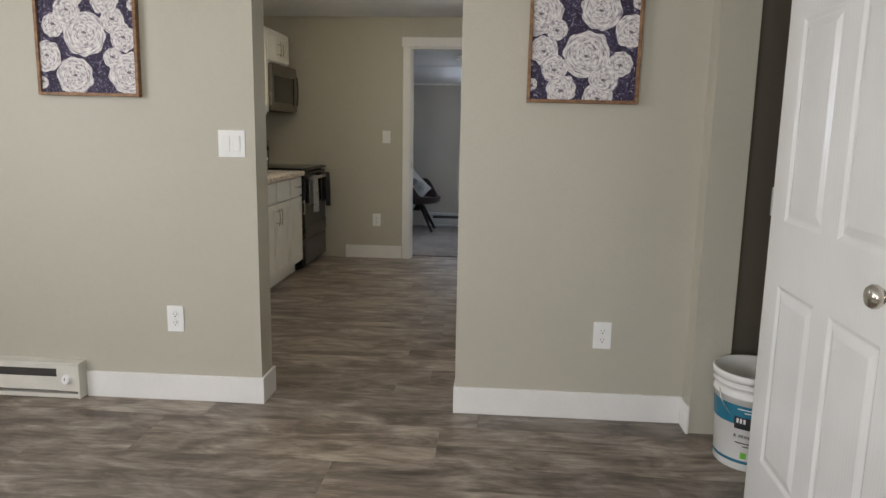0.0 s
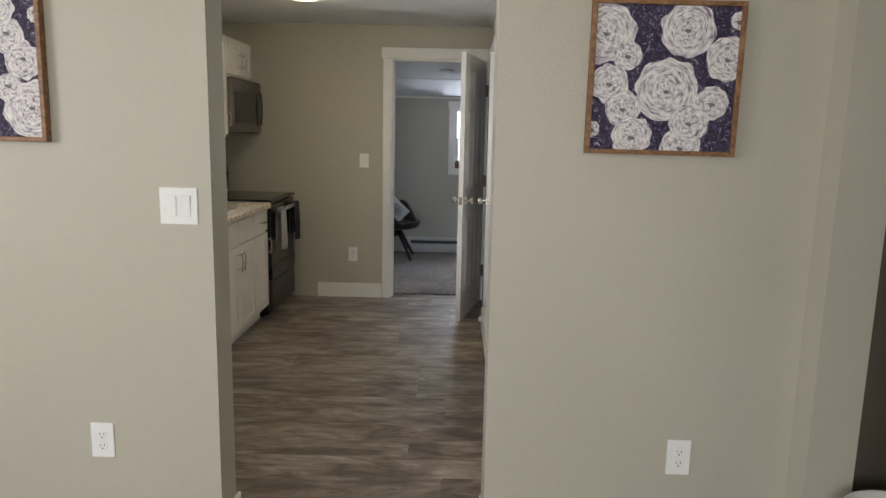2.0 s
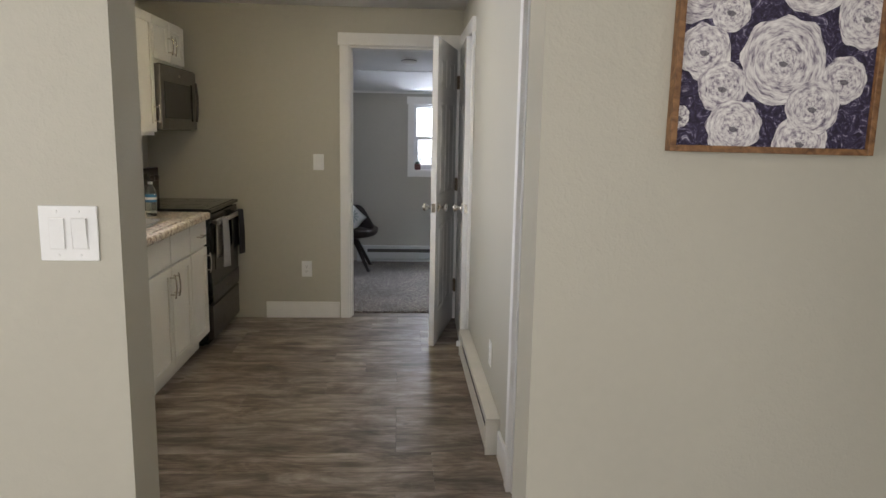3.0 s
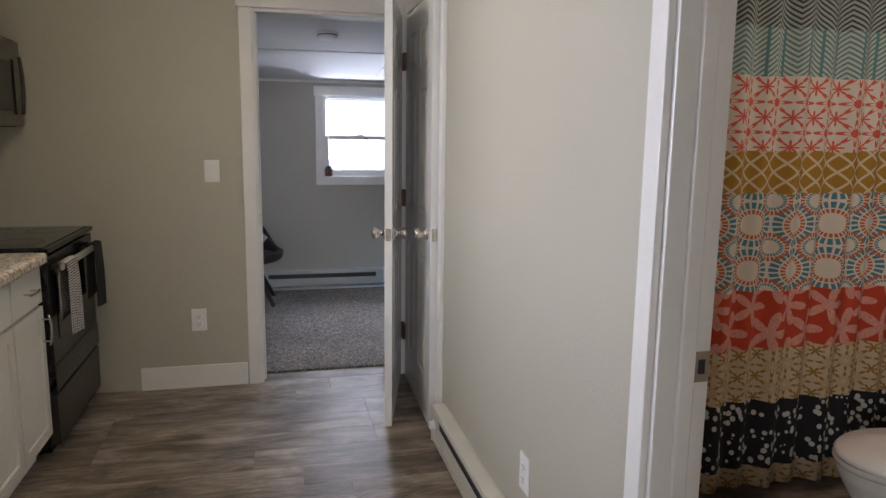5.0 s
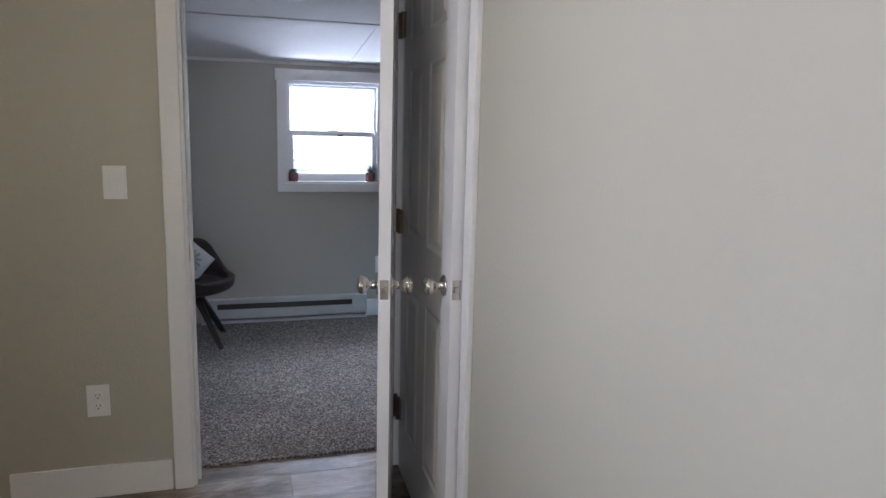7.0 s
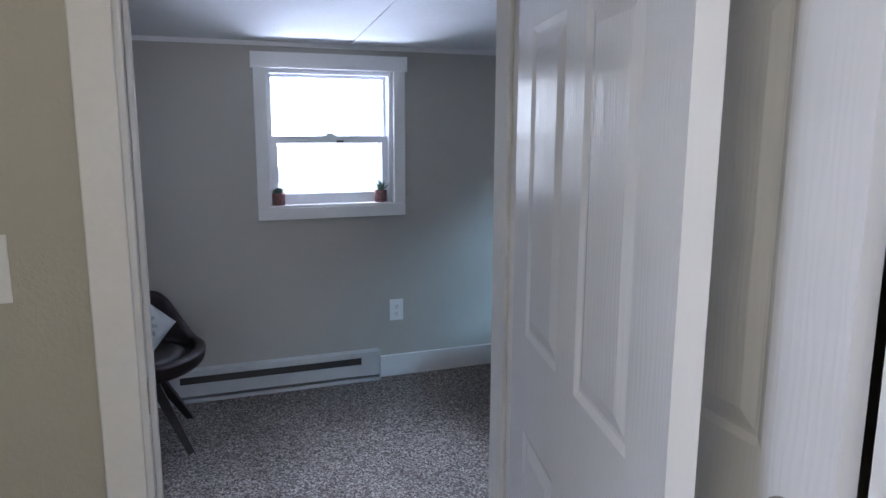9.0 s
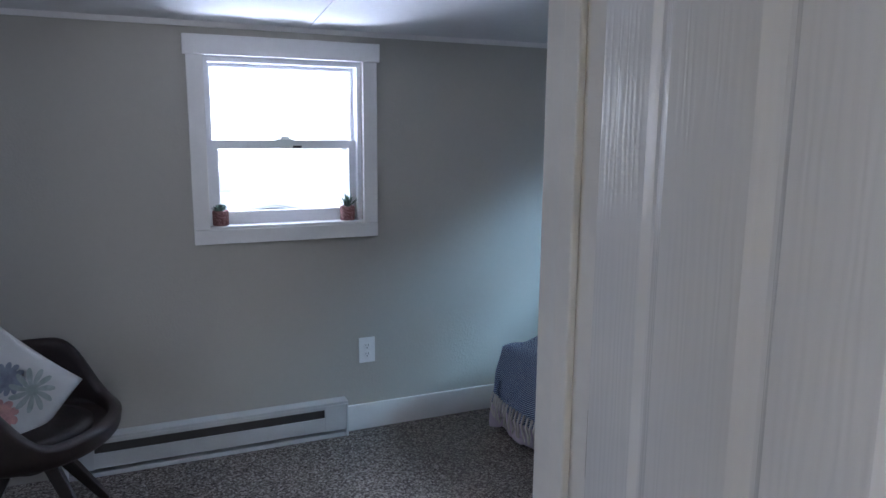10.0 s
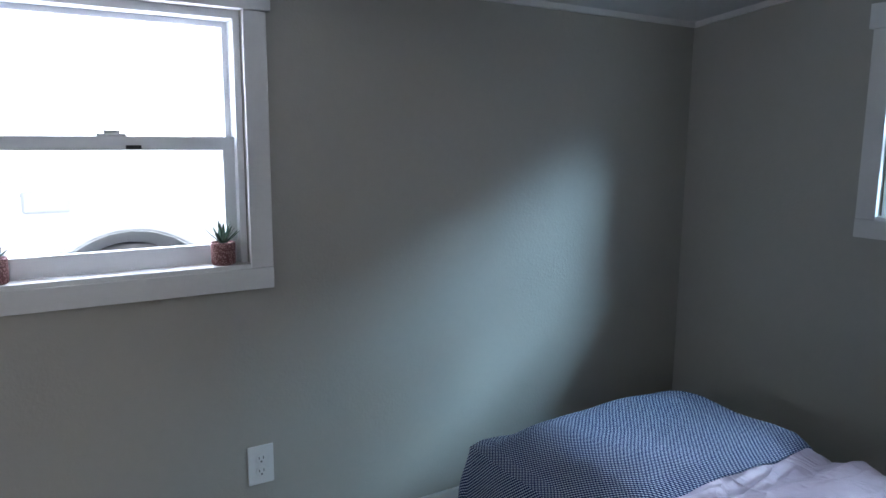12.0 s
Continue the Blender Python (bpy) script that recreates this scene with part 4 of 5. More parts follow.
wall_cabinet(5.745, 6.36, 1.812, 2.10, 2, "small white shaker cabinet over the microwave", 1.94)
wall_cabinet(5.14, 5.742, 1.37, 2.10, 1, "tall white shaker wall cabinet", 1.50)


def ceiling_lamp():
    root = thing("ceiling_light", pose(-1.215, 4.92, KC), "round flush ceiling light with a brushed ring, lit", "ceiling light")
    part("base", lathe(((0, 0), (0.15, 0), (0.165, -0.012), (0.165, -0.02), (0, -0.02)), 40), NICKEL, root, "", True)
    part("diffuser", lathe(((0.152, -0.0205), (0.150, -0.045), (0.13, -0.07), (0.08, -0.085), (0, -0.09)), 40), glow("lit_opal_glass", (1.0, 0.83, 0.50), 33.0), root, "lit warm opal glass", True)
    part("ring", lathe(((0.1525, -0.036), (0.160, -0.036), (0.160, -0.048), (0.1515, -0.048), (0.1525, -0.036)), 40), NICKEL, root, "brushed nickel ring", True)


ceiling_lamp()


# ---- bathroom ----
def curtain_cloth():
    """Patchwork bands, each with its own printed motif."""
    n = Nodes("patchwork_curtain_print")
    x, _, z = n.xyz()
    M = n.math
    def cell(p, q, ox=0.0, oz=0.0):
        u = M("SUBTRACT", M("FRACT", M("ADD", M("DIVIDE", x, p), ox)), 0.5)
        v = M("SUBTRACT", M("FRACT", M("ADD", M("DIVIDE", z, q), oz)), 0.5)
        rr = M("SQRT", M("ADD", M("MULTIPLY", u, u), M("MULTIPLY", v, v)))
        return u, v, rr, M("ARCTAN2", v, u)
    def flower(p, q, petals, size, ox=0.0, oz=0.0):
        u, v, rr, a = cell(p, q, ox, oz)
        edge = M("MULTIPLY", M("ADD", 0.62, M("MULTIPLY", M("COSINE", M("MULTIPLY", a, petals)), 0.38)), size)
        inside = M("LESS_THAN", rr, edge)
        core = M("LESS_THAN", rr, M("MULTIPLY", edge, 0.62))
        return M("SUBTRACT", inside, M("MULTIPLY", core, 0.0)), M("SUBTRACT", inside, core)
    def rings(p, ox, oz, size):
        u, v, rr, a = cell(p, p, ox, oz)
        dash = M("LESS_THAN", M("ABSOLUTE", M("SINE", M("MULTIPLY", a, 12.0))), 0.86)
        def ring(r0, r1):
            return M("MULTIPLY", M("MULTIPLY", M("GREATER_THAN", rr, r0 * size), M("LESS_THAN", rr, r1 * size)), dash)
        return ring(0.36, 0.50), M("ADD", ring(0.24, 0.33), 0.0)
    cream = (0.66, 0.60, 0.50)
    # teal chevrons
    u, v, rr, a = cell(0.15, 0.2)
    lines = M("LESS_THAN", M("FRACT", M("ADD", M("MULTIPLY", z, 55.0), M("MULTIPLY", M("ABSOLUTE", u), 7.0))), 0.55)
    spine = M("LESS_THAN", M("ABSOLUTE", M("SUBTRACT", M("ABSOLUTE", u), 0.25)), 0.03)
    teal = n.mix(M("MULTIPLY", lines, M("SUBTRACT", 1.0, spine)), (0.10, 0.22, 0.22), (0.48, 0.50, 0.43))
    dark_teal = n.mix(lines, (0.02, 0.055, 0.06), (0.36, 0.36, 0.31))
    # coral flowers
    f1, o1 = flower(0.105, 0.105, 8, 0.48)
    f2, o2 = flower(0.105, 0.105, 8, 0.26, 0.5, 0.5)
    coral = n.mix(M("MINIMUM", 1.0, M("ADD", o1, M("ADD", f2, M("LESS_THAN", cell(0.105, 0.105)[2], 0.15)))), cream, (0.62, 0.10, 0.06))
    # ochre lattice
    l1 = M("ABSOLUTE", M("SINE", M("MULTIPLY", M("ADD", x, z), 48.0)))
    l2 = M("ABSOLUTE", M("SINE", M("MULTIPLY", M("SUBTRACT", x, z), 48.0)))
    ochre = n.mix(M("LESS_THAN", M("MINIMUM", l1, l2), 0.26), (0.36, 0.19, 0.02), (0.62, 0.52, 0.35))
    # blue and orange wheels
    a1, b1 = rings(0.17, 0.0, 0.1, 0.95)
    a2, b2 = rings(0.17, 0.5, 0.6, 0.62)
    wheels = n.mix(M("MINIMUM", 1.0, M("ADD", a1, b2)), cream, (0.07, 0.21, 0.26))
    wheels = n.mix(M("MINIMUM", 1.0, M("ADD", b1, a2)), wheels, (0.50, 0.12, 0.03))
    # red with pale sprigs
    f3, o3 = flower(0.165, 0.20, 5, 0.44, 0.2, 0.1)
    f4, o4 = flower(0.165, 0.20, 5, 0.40, 0.7, 0.6)
    red = n.mix(M("MULTIPLY", M("MAXIMUM", f3, f4), n.noise(160, 2)), (0.50, 0.055, 0.02), (0.80, 0.55, 0.45))
    # tan with ochre flowers
    f5, o5 = flower(0.085, 0.085, 8, 0.48, 0.1, 0.0)
    f6, o6 = flower(0.085, 0.085, 6, 0.26, 0.6, 0.5)
    tan = n.mix(M("MINIMUM", 1.0, M("ADD", o5, f6)), (0.56, 0.45, 0.29), (0.30, 0.16, 0.03))
    # black with pale leaves
    vo = n.add("ShaderNodeTexVoronoi")
    n.put(vo.inputs["Vector"], n.mapped((1.0, 0.0, 0.75)))
    vo.inputs["Scale"].default_value = 42
    black = n.mix(M("LESS_THAN", vo.outputs["Distance"], 0.34), (0.012, 0.012, 0.015), (0.55, 0.54, 0.51))
    zz = M("ADD", z, M("MULTIPLY", n.noise(7, 1), 0.012))
    col = dark_teal
    for top, band in ((1.782, teal), (1.618, coral), (1.358, ochre), (1.205, wheels), (0.848, red), (0.626, tan), (0.42, black), (0.155, tan)):
        col = n.mix(M("LESS_THAN", zz, top), col, band)
    n.bump(n.noise(300, 2), 0.3, 0.001)
    return n.done(col, 0.9)


def shower_curtain():
    root = thing("shower_curtain", Matrix(), "patchwork shower curtain in teal, coral, ochre and black bands", "curtain")
    bm = bmesh.new()
    cols, rows = 150, 12
    grid = []
    for j in range(rows + 1):
        z = 0.07 + (1.93 - 0.07) * j / rows
        grid.append([bm.verts.new((0.40 + 1.45 * i / cols, 4.78 + 0.017 * math.sin(i * 0.52 + 0.25 * math.sin(z * 3)) + 0.012 * math.sin(i * 0.23 + 1), z)) for i in range(cols + 1)])
    for a, b in zip(grid, grid[1:]):
        for i in range(cols):
            bm.faces.new((a[i], a[i + 1], b[i + 1], b[i]))
    ob = part("cloth", bm, curtain_cloth(), root, "", True)
    mod = ob.modifiers.new("thickness", "SOLIDIFY")
    mod.thickness = 0.0015
    part("rod", tube([(0.12, 4.78, 1.96), (1.9, 4.78, 1.96)], 0.0125, 12), STEEL, root, "steel curtain rod", True)


shower_curtain()


def toilet():
    root = thing("toilet", pose(1.20, 4.28, 0.0), "white porcelain toilet with a closed lid beside the curtain", "toilet")
    por = plain("porcelain", (0.80, 0.79, 0.76), 0.12, 0, 0.02, 10)
    def oval(profile):
        bm = lathe(profile, 36)
        for v in bm.verts:
            v.co.x *= 1.28
        return bm
    part("bowl", oval(((0, 0), (0.11, 0), (0.115, 0.02), (0.10, 0.10), (0.12, 0.22), (0.175, 0.34), (0.185, 0.385), (0, 0.385))), por, root, "", True)
    part("seat", oval(((0, 0.386), (0.188, 0.386), (0.192, 0.396), (0.188, 0.405), (0, 0.405))), por, root, "", True)
    part("lid", oval(((0, 0.4055), (0.186, 0.4055), (0.190, 0.415), (0.182, 0.425), (0.10, 0.43), (0, 0.431))), por, root, "", True)
    part("tank", boxes((0.26, 0.46, -0.22, 0.22, 0.36, 0.74), bevel=0.02), por, root, "", True)
    part("tank_lid", boxes((0.25, 0.47, -0.23, 0.23, 0.741, 0.775), bevel=0.01), por, root, "", True)


toilet()


# ---- bedroom ----
def smoke_detector():
    y = 7.25
    root = thing("smoke_detector", pose(-0.385, y, 1.842 + 0.108 * (WC - y), -6.2, 0, 0), "round white smoke detector on the sloped ceiling", "smoke detector")
    part("base", lathe(((0, 0), (0.068, 0), (0.068, -0.008), (0, -0.008)), 36), PLASTIC, root, "", True)
    part("body", lathe(((0.064, -0.0081), (0.064, -0.022), (0.056, -0.034), (0.03, -0.038), (0, -0.038)), 36), PLASTIC, root, "", True)
    part("vent_ring", lathe(((0.0645, -0.013), (0.0652, -0.013), (0.0652, -0.019), (0.0645, -0.019)), 36), SLOT, root)


smoke_detector()


def pot_cloth():
    n = Nodes("pink_woven_pot")
    v = n.add("ShaderNodeTexVoronoi")
    n.put(v.inputs["Vector"], n.co)
    v.inputs["Scale"].default_value = 210
    n.bump(v.outputs["Distance"], 0.6, 0.002)
    return n.done(n.ramp(v.outputs["Distance"], (0.15, (0.50, 0.30, 0.28)), (0.6, (0.17, 0.065, 0.06))), 0.8)


POT = pot_cloth()
LEAF = plain("succulent_green", (0.055, 0.12, 0.075), 0.5, 0, 0.3, 60)
LEAF_GREY = plain("succulent_grey_green", (0.10, 0.16, 0.13), 0.5, 0, 0.3, 60)
SOIL = plain("dark_soil", (0.03, 0.022, 0.016), 0.95, 0, 0.3, 120, 0.8, 300, 0.003)


def succulent(x, y, z, spiky, label):
    root = thing("potted_succulent", pose(x, y, z), label, "plant", "succulents on the sill")
    part("pot", lathe(((0, 0), (0.029, 0), (0.033, 0.004), (0.034, 0.06), (0.032, 0.064), (0.029, 0.064), (0.028, 0.056), (0, 0.056)), 28), POT, root, "pink patterned round pot", True)
    part("soil", lathe(((0, 0.0565), (0.0275, 0.0565), (0, 0.059)), 20), SOIL, root)
    rng = random.Random(3 + spiky)
    count = 22 if spiky else 26
    for k in range(count):
        a = k * 2.399963
        up = radians((85 - 58 * (k / count)) if spiky else (78 - 62 * (k / count)))
        ln = (0.05 + 0.016 * rng.random()) if spiky else (0.026 + 0.016 * k / count)
        wd = 0.0055 if spiky else 0.010
        bm = bmesh.new()
        rows = []
        for s in (0, 0.3, 0.65, 0.9, 1.0):
            w = wd * (0.7, 1.0, 0.75, 0.35, 0.04)[(0, 0.3, 0.65, 0.9, 1.0).index(s)]
            rr, zz = ln * s * math.cos(up), ln * s * math.sin(up) + 0.006 * s * s
            rows.append([bm.verts.new((rr, -w, zz + 0.001)), bm.verts.new((rr, 0, zz - w * 0.5)), bm.verts.new((rr, w, zz + 0.001)), bm.verts.new((rr, 0, zz + w * 0.35))])
        for p, q in zip(rows, rows[1:]):
            for i in range(4):
                bm.faces.new((p[i], p[(i + 1) % 4], q[(i + 1) % 4], q[i]))
        bmesh.ops.recalc_face_normals(bm, faces=bm.faces)
        ob = part("leaf", bm, LEAF if spiky else LEAF_GREY, root, "", True)
        ob.matrix_local = pose(0, 0, 0.057, 0, 0, math.degrees(a))
    return root


succulent(-0.262, 8.888, 1.0172, 0, "grey-green rosette succulent in a pink patterned pot on the sill")
succulent(0.290, 8.888, 1.0172, 1, "spiky green succulent in a pink patterned pot on the sill")


def armchair():
    """A moulded bucket chair on splayed wooden legs; local -y is its front."""
    root = thing("armchair", pose(-0.965, 8.43, 0.012, 0, 0, 72), "dark brown leather bucket armchair on dark wooden legs", "chair")
    bm = bmesh.new()
    cols, rows = 44, 12
    grid = []
    for j in range(rows + 1):
        s = j / rows
        ring = []
        for i in range(cols):
            a = 2 * math.pi * i / cols
            back = 0.5 + 0.5 * math.sin(a)          # 1 at the back, 0 at the front
            rise = min(1, max(0, (back - 0.16) / 0.36))
            rim = 0.05 + 0.205 * rise * rise * (3 - 2 * rise)
            rr = 0.09 + 0.175 * min(1, s * 1.9) ** 0.75 + 0.02 * max(0, s - 0.5)
            z = 0.36 + 0.02 * s + rim * max(0, (s - 0.42) / 0.58) ** 1.25
            ring.append(bm.verts.new((rr * math.cos(a) * 1.08, rr * math.sin(a) * 0.98, z)))
        grid.append(ring)
    for a, b in zip(grid, grid[1:]):
        for i in range(cols):
            bm.faces.new((a[i], a[(i + 1) % cols], b[(i + 1) % cols], b[i]))
    bm.faces.new(grid[0][::-1])
    bmesh.ops.recalc_face_normals(bm, faces=bm.faces)
    shell = part("shell", bm, LEATHER, root, "dark brown leather bucket shell", True)
    mod = shell.modifiers.new("padding", "SOLIDIFY")
    mod.thickness, mod.offset = 0.045, 0.0
    bev = shell.modifiers.new("soft", "SUBSURF")
    bev.levels, bev.render_levels = 1, 1
    part("seat_cushion", lathe(((0, 0.375), (0.16, 0.375), (0.20, 0.39), (0.20, 0.405), (0.16, 0.418), (0, 0.424)), 36), LEATHER, root, "", True)
    part("swivel_hub", lathe(((0, 0.25), (0.05, 0.25), (0.06, 0.28), (0.09, 0.34), (0, 0.34)), 24), DARKWOOD, root, "", True)
    for a in (63, 153, 243, 333):
        c, s = math.cos(radians(a)), math.sin(radians(a))
        bm = tube([(0.02 * c, 0.02 * s, 0.335), (0.10 * c, 0.10 * s, 0.275), (0.29 * c, 0.29 * s, 0.0)], 0.040, 4, True, 0.021)
        bmesh.ops.bevel(bm, geom=list(bm.edges), offset=0.003, segments=1, affect="EDGES")
        part("leg", bm, DARKWOOD, root)
    return root


armchair()


def cushion_print():
    n = Nodes("white_cotton_cushion")
    n.bump(n.noise(420, 2), 0.4, 0.001)
    return n.done(n.ramp(n.noise(8, 3), (0.35, (0.70, 0.70, 0.69)), (0.65, (0.78, 0.78, 0.77))), 0.9)


def pillow_mesh(w, h, d, pinch=0.08):
    bm = bmesh.new()
    n = 20
    for side in (-1, 1):
        grid = []
        for j in range(n + 1):
            row = []
            for i in range(n + 1):
                u, v = -1 + 2 * i / n, -1 + 2 * j / n
                body = max(0, (1 - u ** 4) * (1 - v ** 4)) ** 0.55
                k = 1 - pinch * (1 - max(abs(u), abs(v)) ** 2 * 0) * (abs(u) * (1 - v * v) + abs(v) * (1 - u * u)) * 0.5
                row.append(bm.verts.new((u * w / 2 * (1 - pinch * (1 - v * v) * abs(u) ** 3 * -0.0) * k, side * d / 2 * body, v * h / 2 * k)))
            grid.append(row)
        for a, b in zip(grid, grid[1:]):
            for i in range(n):
                q = (a[i], a[i + 1], b[i + 1], b[i])
                bm.faces.new(q if side < 0 else q[::-1])
    bmesh.ops.remove_doubles(bm, verts=bm.verts, dist=0.0005)
    return bm


def petal_blot(parent, name, cx, cz, length, width, angle, material, lift):
    """One printed petal, lying just over the cushion's front."""
    bm = bmesh.new()
    pts = []
    for k in range(14):
        a = 2 * math.pi * k / 14
        x, z = length * (0.5 + 0.5 * math.cos(a)), width * math.sin(a) * (0.6 + 0.4 * math.cos(a - 0.6))
        c, s = math.cos(radians(angle)), math.sin(radians(angle))
        px, pz = cx + x * c - z * s, cz + x * s + z * c
        u, v = px / 0.2, pz / 0.2
        body = max(0, (1 - u ** 4) * (1 - v ** 4)) ** 0.55
        pts.append(bm.verts.new((px, -0.055 * body - 0.002 - lift, pz)))
    bm.faces.new(pts)
    bmesh.ops.recalc_face_normals(bm, faces=bm.faces)
    part(name, bm, material, parent)


def flower_cushion():
    root = thing("cushion", pose(-1.03, 8.39, 0.545, -18, -41, 42), "white cushion printed with succulents and a pink flower, on the chair", "cushion")
    cover = part("cover", pillow_mesh(0.38, 0.38, 0.10), cushion_print(), root, "", True)
    pink = plain("printed_pink", (0.66, 0.36, 0.34), 0.9, 0, 0.25, 40)
    blue = plain("printed_blue_grey", (0.27, 0.30, 0.37), 0.9, 0, 0.3, 40)
    green = plain("printed_grey_green", (0.42, 0.47, 0.46), 0.9, 0, 0.25, 40)
    for k in range(9):
        petal_blot(cover, "printed_petal", -0.055, -0.02, 0.055, 0.02, k * 40, pink, 0.0006 + 0.0002 * (k % 3))
    for k in range(12):
        petal_blot(cover, "printed_petal", 0.05, 0.035, 0.055, 0.014, k * 30, blue, 0.0012 + 0.0002 * (k % 3))
    for k in range(11):
        petal_blot(cover, "printed_leaf", 0.06, -0.05, 0.075, 0.014, k * 33 + 10, green, 0.0018 + 0.0002 * (k % 3))


flower_cushion()

# ---- bed ----
BX0, BX1, BY0, BY1, BT = 0.985, 1.80, 6.72, 8.55, 0.505


def drape(x, y, extra=0.0):
    """Height of the bedding's top over the mattress, with puffs and creases."""
    def side(d):
        return 1 - max(0.0, 1 - d / 0.16) ** 2.4
    edge = min(side(max(0, x - BX0)), 1) * min(side(max(0, BY1 - y)), 1) * min(side(max(0, BX1 - x)), 1)
    puff = 0.012 * noise.noise((x * 5.5, y * 5.5, 0)) + (0.020 if not extra else 0.004) * noise.ridged_multi_fractal((x * 2.2, y * 3.6, 3), 1.1, 2.1, 3, 1.0, 2.0) - (0.028 if not extra else 0.006)
    return BT - 0.095 * (1 - edge) + puff + extra


def bedding():
    frame_bed2 = thing("bed_frame", Matrix(), "dark bed frame hidden under the bedding", "bed frame")
    part("box_base", boxes((BX0 + 0.05, BX1 - 0.03, BY0, BY1 - 0.05, 0.10, 0.26), bevel=0.01), plain("grey_fabric", (0.20, 0.19, 0.19), 0.9), frame_bed2)
    for x in (BX0 + 0.10, BX1 - 0.08):
        for y in (BY0 + 0.06, BY1 - 0.12):
            part("leg", boxes((x - 0.02, x + 0.02, y - 0.02, y + 0.02, 0.012, 0.0999), bevel=0.004), DARKWOOD, frame_bed2)
    mat = thing("mattress", Matrix(), "white mattress under the comforter", "mattress")
    part("ticking", boxes((BX0 + 0.05, BX1 - 0.03, BY0, BY1 - 0.05, 0.261, 0.385), bevel=0.025), PLASTIC, mat)

    lilac = Nodes("lilac_satin_quilt")
    def ridge(scale, stretch, dist):
        w = lilac.noise(scale, 2, lilac.mapped(stretch), 0.5, dist)
        fold = lilac.math("SUBTRACT", 1.0, lilac.math("ABSOLUTE", lilac.math("SUBTRACT", lilac.math("MULTIPLY", w, 2.0), 1.0)))
        return lilac.math("POWER", fold, 5.0)
    wr = lilac.math("ADD", ridge(3.2, (0.8, 2.4, 1.0), 0.8), lilac.math("MULTIPLY", ridge(7.5, (1.6, 0.9, 1.2), 1.0), 0.45))
    lilac.bump(lilac.math("ADD", wr, lilac.math("MULTIPLY", lilac.noise(14, 2), 0.3)), 0.6, 0.022)
    lilac_m = lilac.done(lilac.ramp(lilac.noise(3, 3), (0.3, (0.50, 0.42, 0.50)), (0.7, (0.58, 0.50, 0.57))), 0.42)
    comforter = thing("comforter", Matrix(), "lilac satin comforter with stitched puffs, spread over the bed", "comforter")

    def puffs(u, v):
        """Stitched channels across the bed, puckered by creases that run out from the seams."""
        seam = abs(math.sin(v * 9.5 + 0.4 + 0.12 * noise.noise((u * 4, v * 2, 9)))) ** 0.5
        crease = noise.ridged_multi_fractal((u * 2.6 + v * 1.4, v * 9.0 - u * 2.0, 4), 1.0, 2.2, 3, 1.0, 2.0)
        cross = noise.noise((u * 17, v * 5, 6))
        return 0.016 * seam + 0.017 * (crease - 1.0) * (0.3 + 0.7 * seam) + 0.005 * cross * (1.1 - seam) - 0.012

    def sheet(x_hang, y_hang, hem, lift, y_from, material, owner, name, seed):
        """A cloth laid over the bed whose left side and foot hang down."""
        bm = bmesh.new()
        grid = []
        ny, nx = 150, 100
        for j in range(ny + 1):
            t = j / ny
            row = []
            for i in range(nx + 1):
                s = i / nx
                u = s * (BX1 - BX0 + x_hang) - x_hang
                v = y_from + t * (BY1 - y_from + y_hang)
                over_x, over_y = max(0, -u), max(0, v - BY1)
                x, y = BX0 + max(u, 0), min(v, BY1)
                z = drape(x, y, lift)
                fold = 0.020 * noise.noise((v * 6 + seed, u * 1.5, 1)) + 0.010 * math.sin(v * 21 + seed)
                fold2 = 0.020 * noise.noise((u * 6 + seed, v * 1.5, 2)) + 0.010 * math.sin(u * 19 + seed)
                if over_x:
                    z -= max(over_x, over_y) + 0.3 * min(over_x, over_y)
                    x -= 0.012 + lift + (0.03 + fold * 1.4) * min(1, over_x * 4)
                if over_y:
                    z -= 0 if over_x else over_y
                    y += 0.012 + lift + (0.05 + fold2 * 1.6) * min(1, over_y * 4)
                if name == "quilt":
                    puff = puffs(u, v)
                    if over_x:
                        x -= puff
                    else:
                        z += puff
                elif t < 0.06 and not over_x:
                    z += (drape(x, y) + puffs(u, v) + 0.003 - z) * (1 - t / 0.06)
                row.append(bm.verts.new((x, y, max(z, hem + 0.01 * noise.noise((u * 9, v * 9, 5))))))
            grid.append(row)
        for a, b in zip(grid, grid[1:]):
            for i in range(nx):
                bm.faces.new((a[i], a[i + 1], b[i + 1], b[i]))
        ob = part(name, bm, material, owner, "", True)
        mod = ob.modifiers.new("thickness", "SOLIDIFY")
        mod.thickness, mod.offset = 0.006, 1.0
        return ob

    sheet(0.40, 0.36, 0.04, 0.0, BY0, lilac_m, comforter, "quilt", 0.0)

    weave = Nodes("navy_white_weave")
    x, y, z = weave.xyz()
    M = weave.math
    k = 560.0
    diag = M("SINE", M("MULTIPLY", M("ADD", M("ADD", x, z), y), k))
    cross = M("SINE", M("MULTIPLY", M("SUBTRACT", M("ADD", x, z), y), k * 0.8))
    f = M("ADD", M("MULTIPLY", diag, 0.34), M("ADD", M("MULTIPLY", cross, 0.2), 0.5))
    weave.bump(f, 0.7, 0.003)
    weave_m = weave.done(weave.ramp(f, (0.36, (0.008, 0.020, 0.085)), (0.58, (0.035, 0.075, 0.20)), (0.74, (0.55, 0.62, 0.72))), 0.95)
    throw = thing("throw_blanket", Matrix(), "navy and white woven throw with cream fringe over the bed's foot", "blanket")
    sheet(0.27, 0.26, 0.16, 0.024, 7.97, weave_m, throw, "weave", 2.0)
    cream = plain("cream_fringe", (0.62, 0.59, 0.54), 0.95)
    rng = random.Random(8)
